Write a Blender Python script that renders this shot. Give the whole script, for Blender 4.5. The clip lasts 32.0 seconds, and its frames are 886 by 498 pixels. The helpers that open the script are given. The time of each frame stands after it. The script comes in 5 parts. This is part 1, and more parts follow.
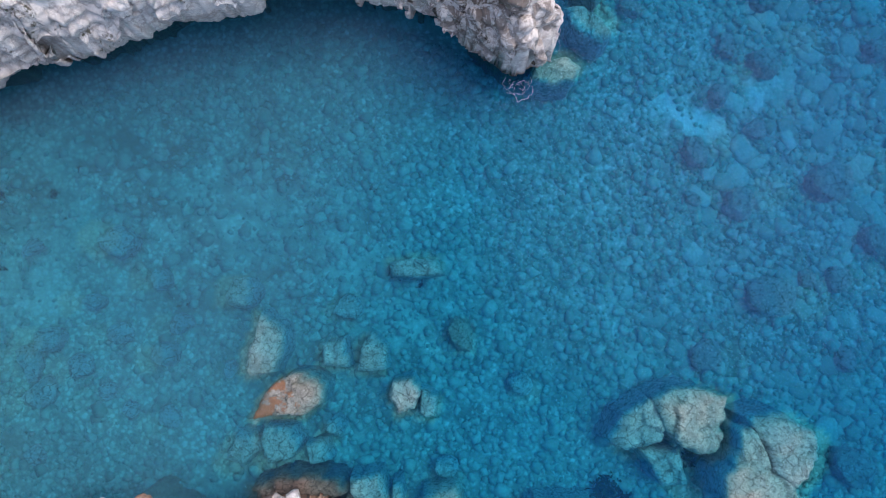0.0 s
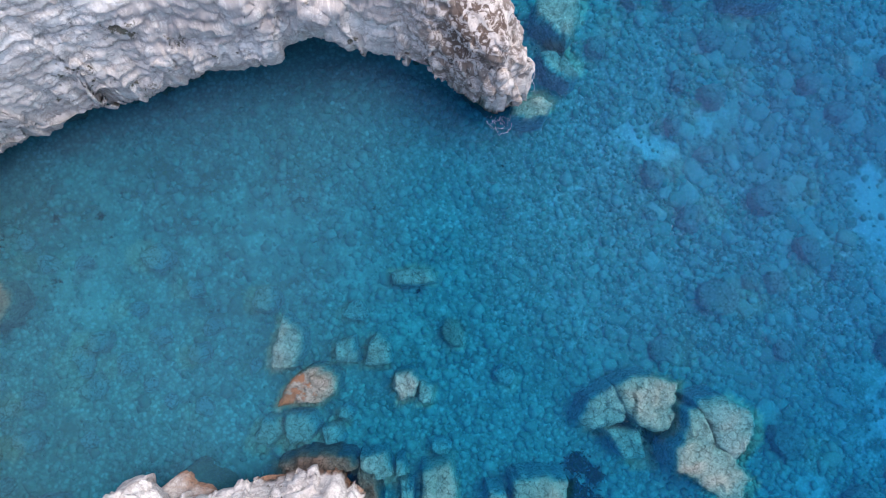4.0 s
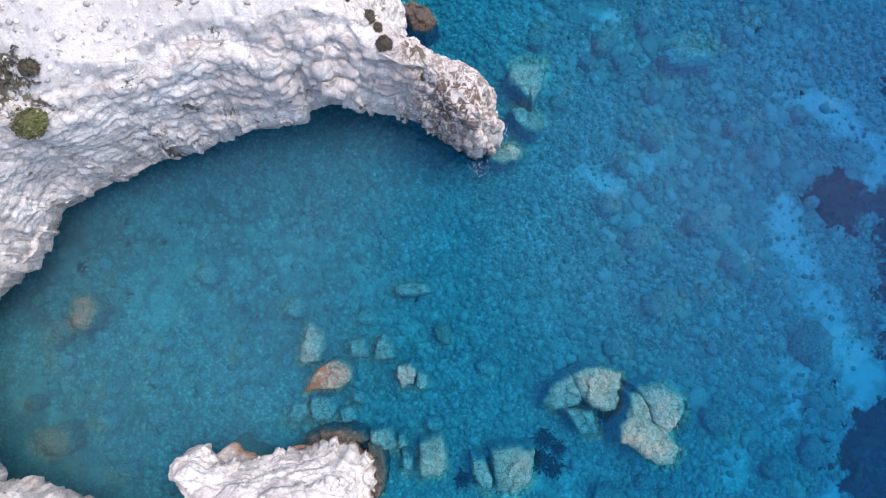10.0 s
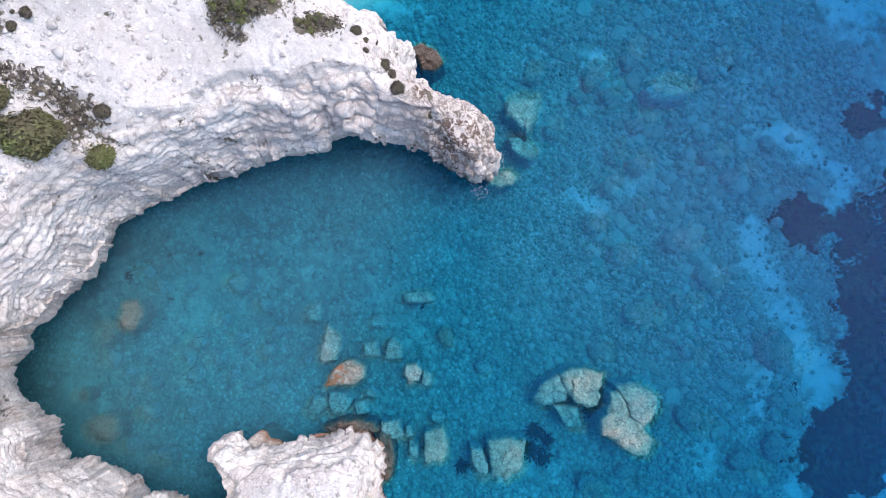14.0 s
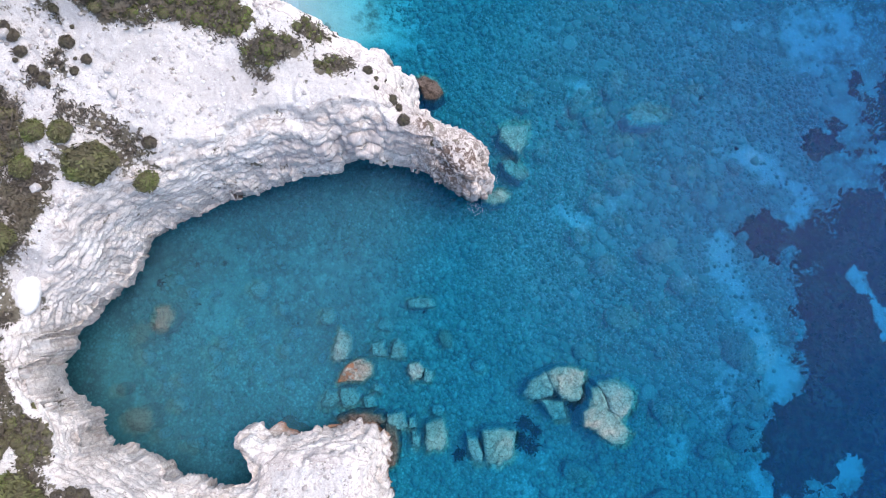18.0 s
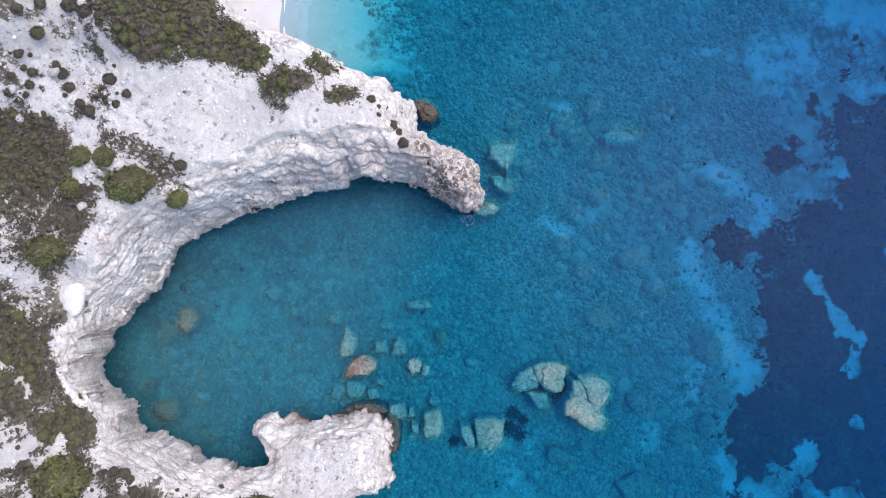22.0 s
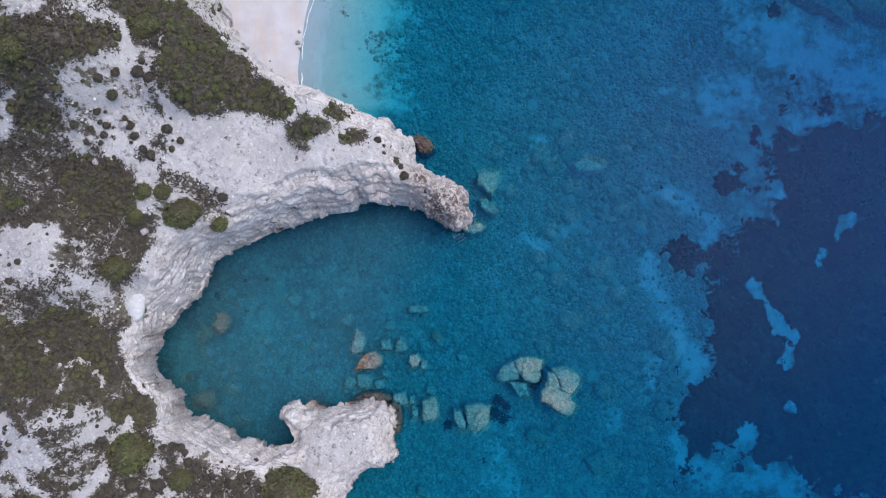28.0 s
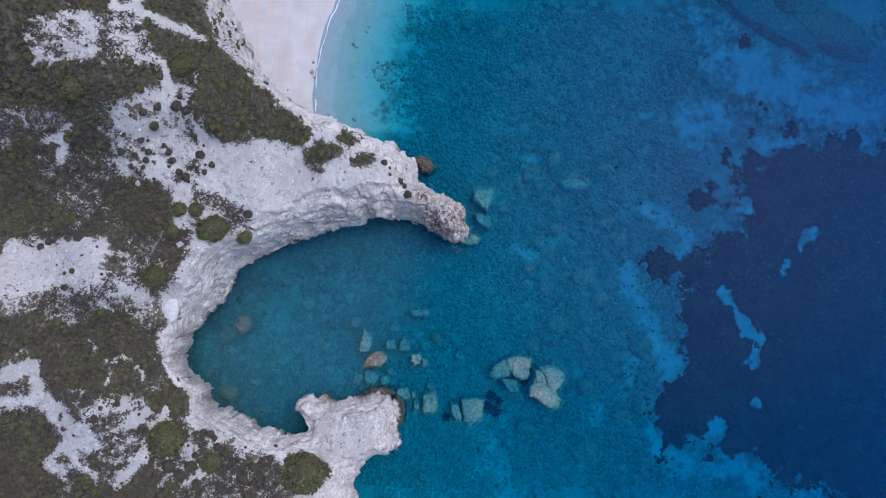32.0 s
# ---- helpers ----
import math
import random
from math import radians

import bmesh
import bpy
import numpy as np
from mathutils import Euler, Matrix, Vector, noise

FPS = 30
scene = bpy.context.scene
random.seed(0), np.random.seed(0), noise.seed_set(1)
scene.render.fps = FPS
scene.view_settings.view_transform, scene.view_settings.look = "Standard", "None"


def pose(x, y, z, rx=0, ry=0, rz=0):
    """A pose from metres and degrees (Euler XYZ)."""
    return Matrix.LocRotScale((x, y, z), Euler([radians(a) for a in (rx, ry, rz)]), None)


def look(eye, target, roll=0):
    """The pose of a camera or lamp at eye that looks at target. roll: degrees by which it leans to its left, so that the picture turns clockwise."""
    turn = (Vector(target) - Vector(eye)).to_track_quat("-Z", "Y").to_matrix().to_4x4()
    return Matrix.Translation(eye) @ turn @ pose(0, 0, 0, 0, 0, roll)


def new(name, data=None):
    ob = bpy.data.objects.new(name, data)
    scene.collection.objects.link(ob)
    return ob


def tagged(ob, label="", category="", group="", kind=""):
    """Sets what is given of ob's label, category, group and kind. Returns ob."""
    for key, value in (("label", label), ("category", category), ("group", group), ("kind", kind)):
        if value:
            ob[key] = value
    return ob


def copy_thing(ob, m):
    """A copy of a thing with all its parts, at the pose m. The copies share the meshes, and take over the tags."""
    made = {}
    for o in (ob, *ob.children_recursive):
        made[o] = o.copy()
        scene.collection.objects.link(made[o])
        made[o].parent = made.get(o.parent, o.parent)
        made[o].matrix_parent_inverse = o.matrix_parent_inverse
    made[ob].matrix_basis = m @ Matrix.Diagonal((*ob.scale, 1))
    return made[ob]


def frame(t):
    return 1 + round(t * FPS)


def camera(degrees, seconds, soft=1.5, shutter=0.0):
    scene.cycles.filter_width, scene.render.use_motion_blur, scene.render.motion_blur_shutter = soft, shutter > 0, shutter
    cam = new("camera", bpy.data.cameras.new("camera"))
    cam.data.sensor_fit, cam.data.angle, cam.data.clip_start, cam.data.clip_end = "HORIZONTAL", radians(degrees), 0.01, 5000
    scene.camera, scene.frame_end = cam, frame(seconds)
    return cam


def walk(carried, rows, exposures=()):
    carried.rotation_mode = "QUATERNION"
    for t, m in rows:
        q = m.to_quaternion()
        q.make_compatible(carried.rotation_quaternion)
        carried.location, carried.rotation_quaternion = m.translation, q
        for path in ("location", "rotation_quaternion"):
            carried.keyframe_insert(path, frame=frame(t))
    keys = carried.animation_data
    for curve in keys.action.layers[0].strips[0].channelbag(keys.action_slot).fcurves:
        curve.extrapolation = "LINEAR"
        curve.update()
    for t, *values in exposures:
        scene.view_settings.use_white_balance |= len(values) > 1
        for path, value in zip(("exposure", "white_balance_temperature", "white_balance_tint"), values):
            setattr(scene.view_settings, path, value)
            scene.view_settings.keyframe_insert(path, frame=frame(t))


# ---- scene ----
cam = camera(78.8, 32.0, soft=1.1)
METRES, EYE, TILT, LEAN, TURN = 60.0, 32.8, -85.0, 0.0, 0.0
ROWS = [
    (0.0, 0.0, 0.0, 0.0, 0.01, -0.37, -0.83),
    (0.5, 0.0003, -0.0115, 0.0034, -0.01, -0.48, -0.76),
    (1.0, -0.0001, -0.0229, 0.0061, -0.1, -0.54, -0.71),
    (1.5, 0.0001, -0.0341, 0.0085, -0.16, -0.59, -0.66),
    (2.0, 0.0003, -0.0455, 0.0109, -0.23, -0.64, -0.58),
    (2.5, 0.0009, -0.0576, 0.0125, -0.28, -0.66, -0.53),
    (3.0, 0.0016, -0.071, 0.0141, -0.29, -0.64, -0.45),
    (3.5, 0.0024, -0.0846, 0.0159, -0.33, -0.63, -0.34),
    (5.5, 0.0075, -0.1436, 0.0208, -0.51, -0.18, 0.05),
    (6.0, 0.0106, -0.1573, 0.0228, -0.43, -0.16, 0.11),
    (6.5, 0.0134, -0.172, 0.0242, -0.35, -0.09, 0.18),
    (7.0, 0.0155, -0.1863, 0.0263, -0.26, -0.11, 0.21),
    (7.5, 0.0173, -0.2007, 0.0276, -0.15, -0.04, 0.26),
    (8.0, 0.0189, -0.2152, 0.0294, -0.09, -0.02, 0.27),
    (8.5, 0.021, -0.2296, 0.0311, 0.01, 0.01, 0.26),
    (9.0, 0.0232, -0.2437, 0.0331, 0.17, 0.03, 0.23),
    (9.5, 0.0247, -0.258, 0.0342, 0.31, 0.12, 0.2),
    (10.0, 0.0259, -0.2725, 0.036, 0.41, 0.17, 0.14),
    (10.5, 0.027, -0.2865, 0.0386, 0.51, 0.17, 0.07),
    (11.0, 0.0277, -0.3007, 0.0405, 0.59, 0.2, 0.01),
    (11.5, 0.0282, -0.3149, 0.042, 0.66, 0.28, -0.06),
    (12.0, 0.0282, -0.3291, 0.0436, 0.75, 0.38, -0.12),
    (12.5, 0.0284, -0.343, 0.0456, 0.83, 0.44, -0.19),
    (13.0, 0.0284, -0.357, 0.0481, 0.9, 0.47, -0.25),
    (13.5, 0.0292, -0.371, 0.051, 0.95, 0.47, -0.32),
    (14.0, 0.0301, -0.3855, 0.0542, 1.0, 0.48, -0.4),
    (14.5, 0.0303, -0.3988, 0.0573, 1.02, 0.46, -0.45),
    (16.5, 0.0315, -0.4555, 0.062, 1.02, 0.8, -0.55),
    (17.0, 0.0301, -0.4699, 0.0639, 0.94, 0.84, -0.55),
    (17.5, 0.0293, -0.4845, 0.0663, 0.9, 0.83, -0.56),
    (18.0, 0.0291, -0.499, 0.0679, 0.83, 0.85, -0.54),
    (18.5, 0.0294, -0.5142, 0.0707, 0.8, 0.81, -0.54),
    (19.0, 0.0303, -0.5293, 0.0729, 0.79, 0.8, -0.53),
    (19.5, 0.0315, -0.5437, 0.0747, 0.79, 0.82, -0.5),
    (20.0, 0.0322, -0.558, 0.0766, 0.73, 0.81, -0.48),
    (20.5, 0.0336, -0.5724, 0.0787, 0.72, 0.77, -0.47),
    (21.0, 0.0348, -0.587, 0.079, 0.72, 0.82, -0.42),
    (21.5, 0.035, -0.6014, 0.0803, 0.69, 0.84, -0.39),
    (22.0, 0.0357, -0.6162, 0.0827, 0.63, 0.81, -0.38),
    (22.5, 0.0372, -0.6317, 0.085, 0.65, 0.81, -0.36),
    (23.0, 0.0381, -0.6475, 0.0881, 0.61, 0.79, -0.31),
    (23.5, 0.0385, -0.6639, 0.0913, 0.53, 0.78, -0.29),
    (24.0, 0.0395, -0.6816, 0.0948, 0.52, 0.76, -0.27),
    (24.5, 0.0409, -0.6996, 0.0973, 0.51, 0.76, -0.24),
    (25.0, 0.0409, -0.7183, 0.0994, 0.47, 0.74, -0.22),
    (25.5, 0.0409, -0.7368, 0.1007, 0.43, 0.76, -0.19),
    (27.5, 0.048, -0.8124, 0.113, 0.56, 0.69, -0.14),
    (28.0, 0.0488, -0.8307, 0.1155, 0.55, 0.7, -0.14),
    (28.5, 0.0502, -0.8493, 0.1184, 0.59, 0.7, -0.16),
    (29.0, 0.0511, -0.8679, 0.1209, 0.56, 0.74, -0.17),
    (29.5, 0.0527, -0.8868, 0.124, 0.65, 0.76, -0.2),
    (30.0, 0.053, -0.9069, 0.1262, 0.62, 0.8, -0.23),
    (30.5, 0.0553, -0.9265, 0.1292, 0.7, 0.79, -0.27),
    (31.0, 0.0562, -0.9458, 0.1319, 0.7, 0.8, -0.31),
    (31.5, 0.0568, -0.9657, 0.1354, 0.71, 0.8, -0.36),
    (32.0, 0.0583, -0.9863, 0.1379, 0.76, 0.85, -0.38),
]
walk(cam, [(t, pose(0, 0, EYE, TILT, LEAN, TURN) @ pose(METRES * x, METRES * y, METRES * z, 90 + pitch, roll, yaw)) for t, x, y, z, yaw, pitch, roll in ROWS],
     exposures=[(t, stops, kelvin, 12) for t, stops, kelvin in ((0.0, 0.36, 6700), (19.0, 0.40, 6700), (22.0, 0.21, 6600), (25.0, -0.04, 6450), (28.0, -0.28, 6350), (30.0, -0.40, 6200), (32.0, -0.47, 5950))])

# ---- light ----
SUN_EL, SUN_AZ = 63.0, 62.0          # degrees; azimuth clockwise from +y
world = bpy.data.worlds.new("sky")
scene.world = world
world.use_nodes = True
wn = world.node_tree.nodes
sky = wn.new("ShaderNodeTexSky")
sky.sky_type = "NISHITA"
sky.sun_disc = False
sky.sun_elevation, sky.sun_rotation = radians(SUN_EL), radians(SUN_AZ)
sky.air_density, sky.dust_density, sky.ozone_density = 1.0, 2.5, 1.0
world.node_tree.links.new(sky.outputs["Color"], wn["Background"].inputs["Color"])
wn["Background"].inputs["Strength"].default_value = 0.27
sun = new("sun", bpy.data.lights.new("sun", "SUN"))
sun.data.energy, sun.data.angle, sun.data.color = 1.15, radians(42), (1.0, 0.98, 0.95)
sa, se = radians(SUN_AZ), radians(SUN_EL)
sun.matrix_world = look((80 * math.sin(sa) * math.cos(se), 80 * math.cos(sa) * math.cos(se), 80 * math.sin(se)), (0, 0, 0))


# ---- material helpers ----
class Nodes:
    """A node material with short calls for its nodes."""

    def __init__(self, name, rough=0.9, spec=0.3):
        self.mat = bpy.data.materials.new(name)
        self.mat.use_nodes = True
        self.nt = self.mat.node_tree
        self.bsdf = self.nt.nodes["Principled BSDF"]
        self.out = self.nt.nodes["Material Output"]
        self.bsdf.inputs["Roughness"].default_value = rough
        self.bsdf.inputs["Specular IOR Level"].default_value = spec

    def node(self, kind):
        return self.nt.nodes.new(kind)

    def put(self, value, socket):
        if isinstance(value, bpy.types.NodeSocket):
            self.nt.links.new(value, socket)
        else:
            socket.default_value = value

    def pos(self):
        return self.node("ShaderNodeNewGeometry").outputs["Position"]

    def local(self):
        return self.node("ShaderNodeTexCoord").outputs["Object"]

    def rand(self):
        return self.node("ShaderNodeObjectInfo").outputs["Random"]

    def island(self):
        return self.node("ShaderNodeNewGeometry").outputs["Random Per Island"]

    def attr(self, name):
        n = self.node("ShaderNodeAttribute")
        n.attribute_name = name
        return n.outputs["Fac"]

    def stretch(self, vec, scale):
        n = self.node("ShaderNodeMapping")
        self.put(vec, n.inputs["Vector"])
        n.inputs["Scale"].default_value = scale
        return n.outputs["Vector"]

    def noise(self, vec, scale, detail=4.0, rough=0.6, distort=0.0):
        n = self.node("ShaderNodeTexNoise")
        self.put(vec, n.inputs["Vector"])
        n.inputs["Scale"].default_value = scale
        n.inputs["Detail"].default_value = detail
        n.inputs["Roughness"].default_value = rough
        n.inputs["Distortion"].default_value = distort
        return n.outputs["Fac"]

    def cells(self, vec, scale, feature="DISTANCE_TO_EDGE", out="Distance"):
        n = self.node("ShaderNodeTexVoronoi")
        n.feature = feature
        self.put(vec, n.inputs["Vector"])
        n.inputs["Scale"].default_value = scale
        return n.outputs[out]

    def ramp(self, fac, a, b, low=0.0, high=1.0):
        n = self.node("ShaderNodeMapRange")
        self.put(fac, n.inputs["Value"])
        for key, v in (("From Min", a), ("From Max", b), ("To Min", low), ("To Max", high)):
            n.inputs[key].default_value = v
        return n.outputs["Result"]

    def math(self, op, a, b=0.0):
        n = self.node("ShaderNodeMath")
        n.operation = op
        self.put(a, n.inputs[0])
        self.put(b, n.inputs[1])
        return n.outputs[0]

    def mix(self, fac, a, b, blend="MIX"):
        n = self.node("ShaderNodeMix")
        n.data_type, n.blend_type = "RGBA", blend
        self.put(fac, n.inputs["Factor"])
        for value, i in ((a, 6), (b, 7)):
            self.put(value if isinstance(value, bpy.types.NodeSocket) else (*value, 1.0), n.inputs[i])
        return n.outputs[2]

    def colour(self, value):
        self.put(value, self.bsdf.inputs["Base Color"])

    def bump(self, height, strength, distance):
        n = self.node("ShaderNodeBump")
        n.inputs["Strength"].default_value = strength
        n.inputs["Distance"].default_value = distance
        self.put(height, n.inputs["Height"])
        self.put(n.outputs["Normal"], self.bsdf.inputs["Normal"])


def limestone():
    m = Nodes("limestone", 0.95, 0.15)
    p = m.pos()
    face, bed = m.attr("face"), m.attr("bed")
    big, mid, fine = m.noise(p, 0.16, 5), m.noise(p, 0.9, 6, 0.65, 0.6), m.noise(p, 4.0, 6, 0.72)
    grit = m.noise(p, 13.0, 5, 0.78)
    # open slopes: bright chalky ground with paler drifts and grey grit
    slope = m.mix(m.ramp(big, 0.36, 0.62), (0.61, 0.59, 0.58), (0.48, 0.46, 0.452))
    slope = m.mix(m.ramp(mid, 0.50, 0.64, 0, 0.8), slope, (0.66, 0.645, 0.64))
    slope = m.mix(m.ramp(fine, 0.49, 0.60, 0, 0.8), slope, (0.45, 0.42, 0.415))
    slope = m.mix(m.ramp(grit, 0.52, 0.60, 0, 0.8), slope, (0.34, 0.31, 0.30))
    # cliff faces: broken blocks, each of its own tone, with curved fractures and pale scars
    sep = m.node("ShaderNodeSeparateXYZ")
    m.put(p, sep.inputs[0])
    bent = m.node("ShaderNodeVectorMath")
    bent.operation = "ADD"
    swirl = m.node("ShaderNodeTexNoise")
    m.put(p, swirl.inputs["Vector"])
    swirl.inputs["Scale"].default_value, swirl.inputs["Detail"].default_value = 0.8, 5.0
    m.put(m.stretch(swirl.outputs["Color"], (1.7, 1.7, 1.7)), bent.inputs[0])
    m.put(p, bent.inputs[1])
    q = bent.outputs[0]
    lie = m.node("ShaderNodeCombineXYZ")
    m.put(m.math("ADD", m.math("MULTIPLY", bed, 0.5), m.math("MULTIPLY", m.noise(p, 0.22, 5, 0.65), 3.0)), lie.inputs[0])
    m.put(m.math("MULTIPLY", m.math("SUBTRACT", sep.outputs[0], sep.outputs[1]), 0.10), lie.inputs[1])
    m.put(m.math("MULTIPLY", m.math("ADD", sep.outputs[0], sep.outputs[1]), 0.10), lie.inputs[2])
    beds = m.noise(lie.outputs[0], 1.1, 6, 0.62, 0.8)
    large, small = m.cells(q, 0.42, "F1", "Color"), m.cells(q, 1.3, "F1", "Color")
    rock = m.mix(m.ramp(large, 0.15, 0.85), (0.80, 0.75, 0.72), (0.56, 0.515, 0.49))
    rock = m.mix(m.ramp(small, 0.3, 0.9, 0, 0.4), rock, (0.58, 0.55, 0.54))
    rock = m.mix(m.ramp(beds, 0.52, 0.60, 0, 0.75), rock, (0.76, 0.74, 0.725))
    rock = m.mix(m.ramp(beds, 0.46, 0.38, 0, 0.6), rock, (0.60, 0.56, 0.545))
    rock = m.mix(m.ramp(m.noise(q, 0.3, 5, 0.65, 1.0), 0.50, 0.60, 0, 0.6), rock, (0.46, 0.415, 0.40))
    rock = m.mix(m.ramp(m.noise(p, 0.4, 4, 0.6), 0.52, 0.66, 0, 0.5), rock, (0.76, 0.685, 0.63))
    rock = m.mix(m.ramp(fine, 0.53, 0.63, 0, 0.45), rock, (0.50, 0.46, 0.445))
    rock = m.mix(m.ramp(grit, 0.60, 0.68, 0, 0.35), rock, (0.25, 0.225, 0.215))
    rock = m.mix(m.ramp(fine, 0.46, 0.34, 0, 0.8), rock, (0.72, 0.69, 0.67))
    for size, wide in ((0.45, 0.03), (1.2, 0.05)):
        bend = m.math("ABSOLUTE", m.math("SUBTRACT", m.noise(q, size, 4, 0.55, 1.2), 0.5))
        rock = m.mix(m.math("MULTIPLY", m.ramp(bend, 0.0, wide, 0.4, 0), m.ramp(mid, 0.42, 0.54)), rock, (0.20, 0.17, 0.16))
    for size, width in ((0.5, 0.025), (1.5, 0.045)):
        crack = m.cells(m.stretch(p, (0.8, 1.2, 1.5)), size)
        rock = m.mix(m.math("MULTIPLY", m.ramp(crack, 0.0, width, 0.4, 0), m.ramp(mid, 0.4, 0.55)), rock, (0.17, 0.15, 0.14))
    for gap, width in ((1.7, 0.06), (0.6, 0.13)):
        level = m.math("FRACT", m.math("ADD", m.math("DIVIDE", bed, gap), m.math("MULTIPLY", m.noise(p, 0.7, 5, 0.6), 0.7)))
        rock = m.mix(m.math("MULTIPLY", m.ramp(m.math("ABSOLUTE", m.math("SUBTRACT", level, 0.5)), 0.0, width, 0.8, 0), m.ramp(m.noise(p, 0.55, 4, 0.6), 0.40, 0.54)), rock, (0.30, 0.26, 0.245))
    c = m.mix(m.ramp(m.math("ADD", face, m.ramp(mid, 0.3, 0.7, -0.3, 0.3)), 0.35, 0.65), slope, rock)
    streak = m.noise(m.stretch(p, (1.6, 0.35, 0.25)), 1.0, 6, 0.75, 0.5)
    c = m.mix(m.math("MULTIPLY", m.attr("stain"), m.ramp(streak, 0.42, 0.52, 0.1, 0.85)), c, (0.42, 0.375, 0.365))
    moss = m.attr("lichen")
    c = m.mix(m.math("MULTIPLY", moss, 0.45), c, (0.50, 0.41, 0.36))
    c = m.mix(m.math("MULTIPLY", moss, m.ramp(m.noise(p, 1.5, 6, 0.75, 0.9), 0.47, 0.53)), c, (0.12, 0.085, 0.07))
    earth = m.mix(m.ramp(m.noise(p, 1.6, 5, 0.7), 0.35, 0.65), (0.085, 0.076, 0.056), (0.17, 0.15, 0.12))
    ragged = m.math("ADD", m.math("MULTIPLY", m.noise(p, 0.33, 5, 0.7), 0.55), m.math("MULTIPLY", m.noise(p, 1.3, 6, 0.75), 0.45))
    patch = m.math("ADD", m.attr("soil"), m.ramp(ragged, 0.34, 0.66, -0.75, 0.75))
    c = m.mix(m.ramp(patch, 0.44, 0.60), c, earth)
    tide = m.math("ADD", sep.outputs[2], m.ramp(mid, 0.3, 0.7, -0.4, 0.4))
    c = m.mix(m.ramp(tide, 0.35, 0.95, 1, 0), c, m.mix(m.ramp(fine, 0.4, 0.6), (0.13, 0.085, 0.065), (0.27, 0.16, 0.11)))
    m.colour(c)
    h = m.math("ADD", m.noise(p, 2.2, 8, 0.72), m.math("MULTIPLY", m.ramp(beds, 0.35, 0.65), m.math("MULTIPLY", face, 0.5)))
    m.bump(h, 0.5, 0.25)
    return m.mat


def seabed_mat():
    m = Nodes("seabed", 0.9, 0.1)
    p = m.pos()
    warp = m.node("ShaderNodeTexNoise")
    m.put(p, warp.inputs["Vector"])
    warp.inputs["Scale"].default_value = 2.2
    bent = m.node("ShaderNodeVectorMath")
    bent.operation = "ADD"
    m.put(p, bent.inputs[0])
    m.put(m.stretch(warp.outputs["Color"], (0.4, 0.4, 0.4)), bent.inputs[1])
    stones = m.cells(bent.outputs[0], 2.9, "F1", "Color")
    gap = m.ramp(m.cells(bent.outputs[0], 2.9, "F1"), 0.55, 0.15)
    tone = m.noise(p, 0.25, 4, 0.6)
    c = m.mix(m.ramp(stones, 0.0, 1.0), (0.24, 0.25, 0.22), (0.50, 0.51, 0.46))
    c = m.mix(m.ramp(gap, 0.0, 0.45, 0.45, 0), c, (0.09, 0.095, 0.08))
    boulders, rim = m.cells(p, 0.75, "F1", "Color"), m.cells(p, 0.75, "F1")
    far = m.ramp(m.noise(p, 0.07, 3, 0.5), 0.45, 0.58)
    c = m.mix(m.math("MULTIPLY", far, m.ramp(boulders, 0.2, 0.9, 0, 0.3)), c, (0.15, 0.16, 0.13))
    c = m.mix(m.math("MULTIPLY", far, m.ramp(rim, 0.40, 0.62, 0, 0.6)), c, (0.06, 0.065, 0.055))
    c = m.mix(m.ramp(tone, 0.42, 0.68, 0, 0.6), c, (0.13, 0.14, 0.11))
    c = m.mix(m.ramp(m.noise(p, 0.09, 5, 0.65), 0.5, 0.64, 0, 0.6), c, (0.42, 0.42, 0.37))
    sandn = m.math("ADD", m.attr("sand"), m.ramp(m.noise(p, 0.33, 8, 0.72), 0.28, 0.72, -0.75, 0.75))
    c = m.mix(m.ramp(sandn, 0.36, 0.90, 0, 0.8), c, m.mix(m.ramp(m.noise(p, 1.5, 4), 0.3, 0.7), (0.47, 0.47, 0.44), (0.57, 0.56, 0.53)))
    grass = m.math("ADD", m.attr("meadow"), m.ramp(m.noise(p, 0.26, 8, 0.72), 0.28, 0.72, -0.7, 0.7))
    c = m.mix(m.ramp(grass, 0.42, 0.56), c, m.mix(m.noise(p, 2.0, 4), (0.010, 0.016, 0.012), (0.022, 0.03, 0.022)))
    m.colour(c)
    m.bump(m.math("ADD", gap, m.noise(p, 6, 4)), 0.28, 0.2)
    return m.mat


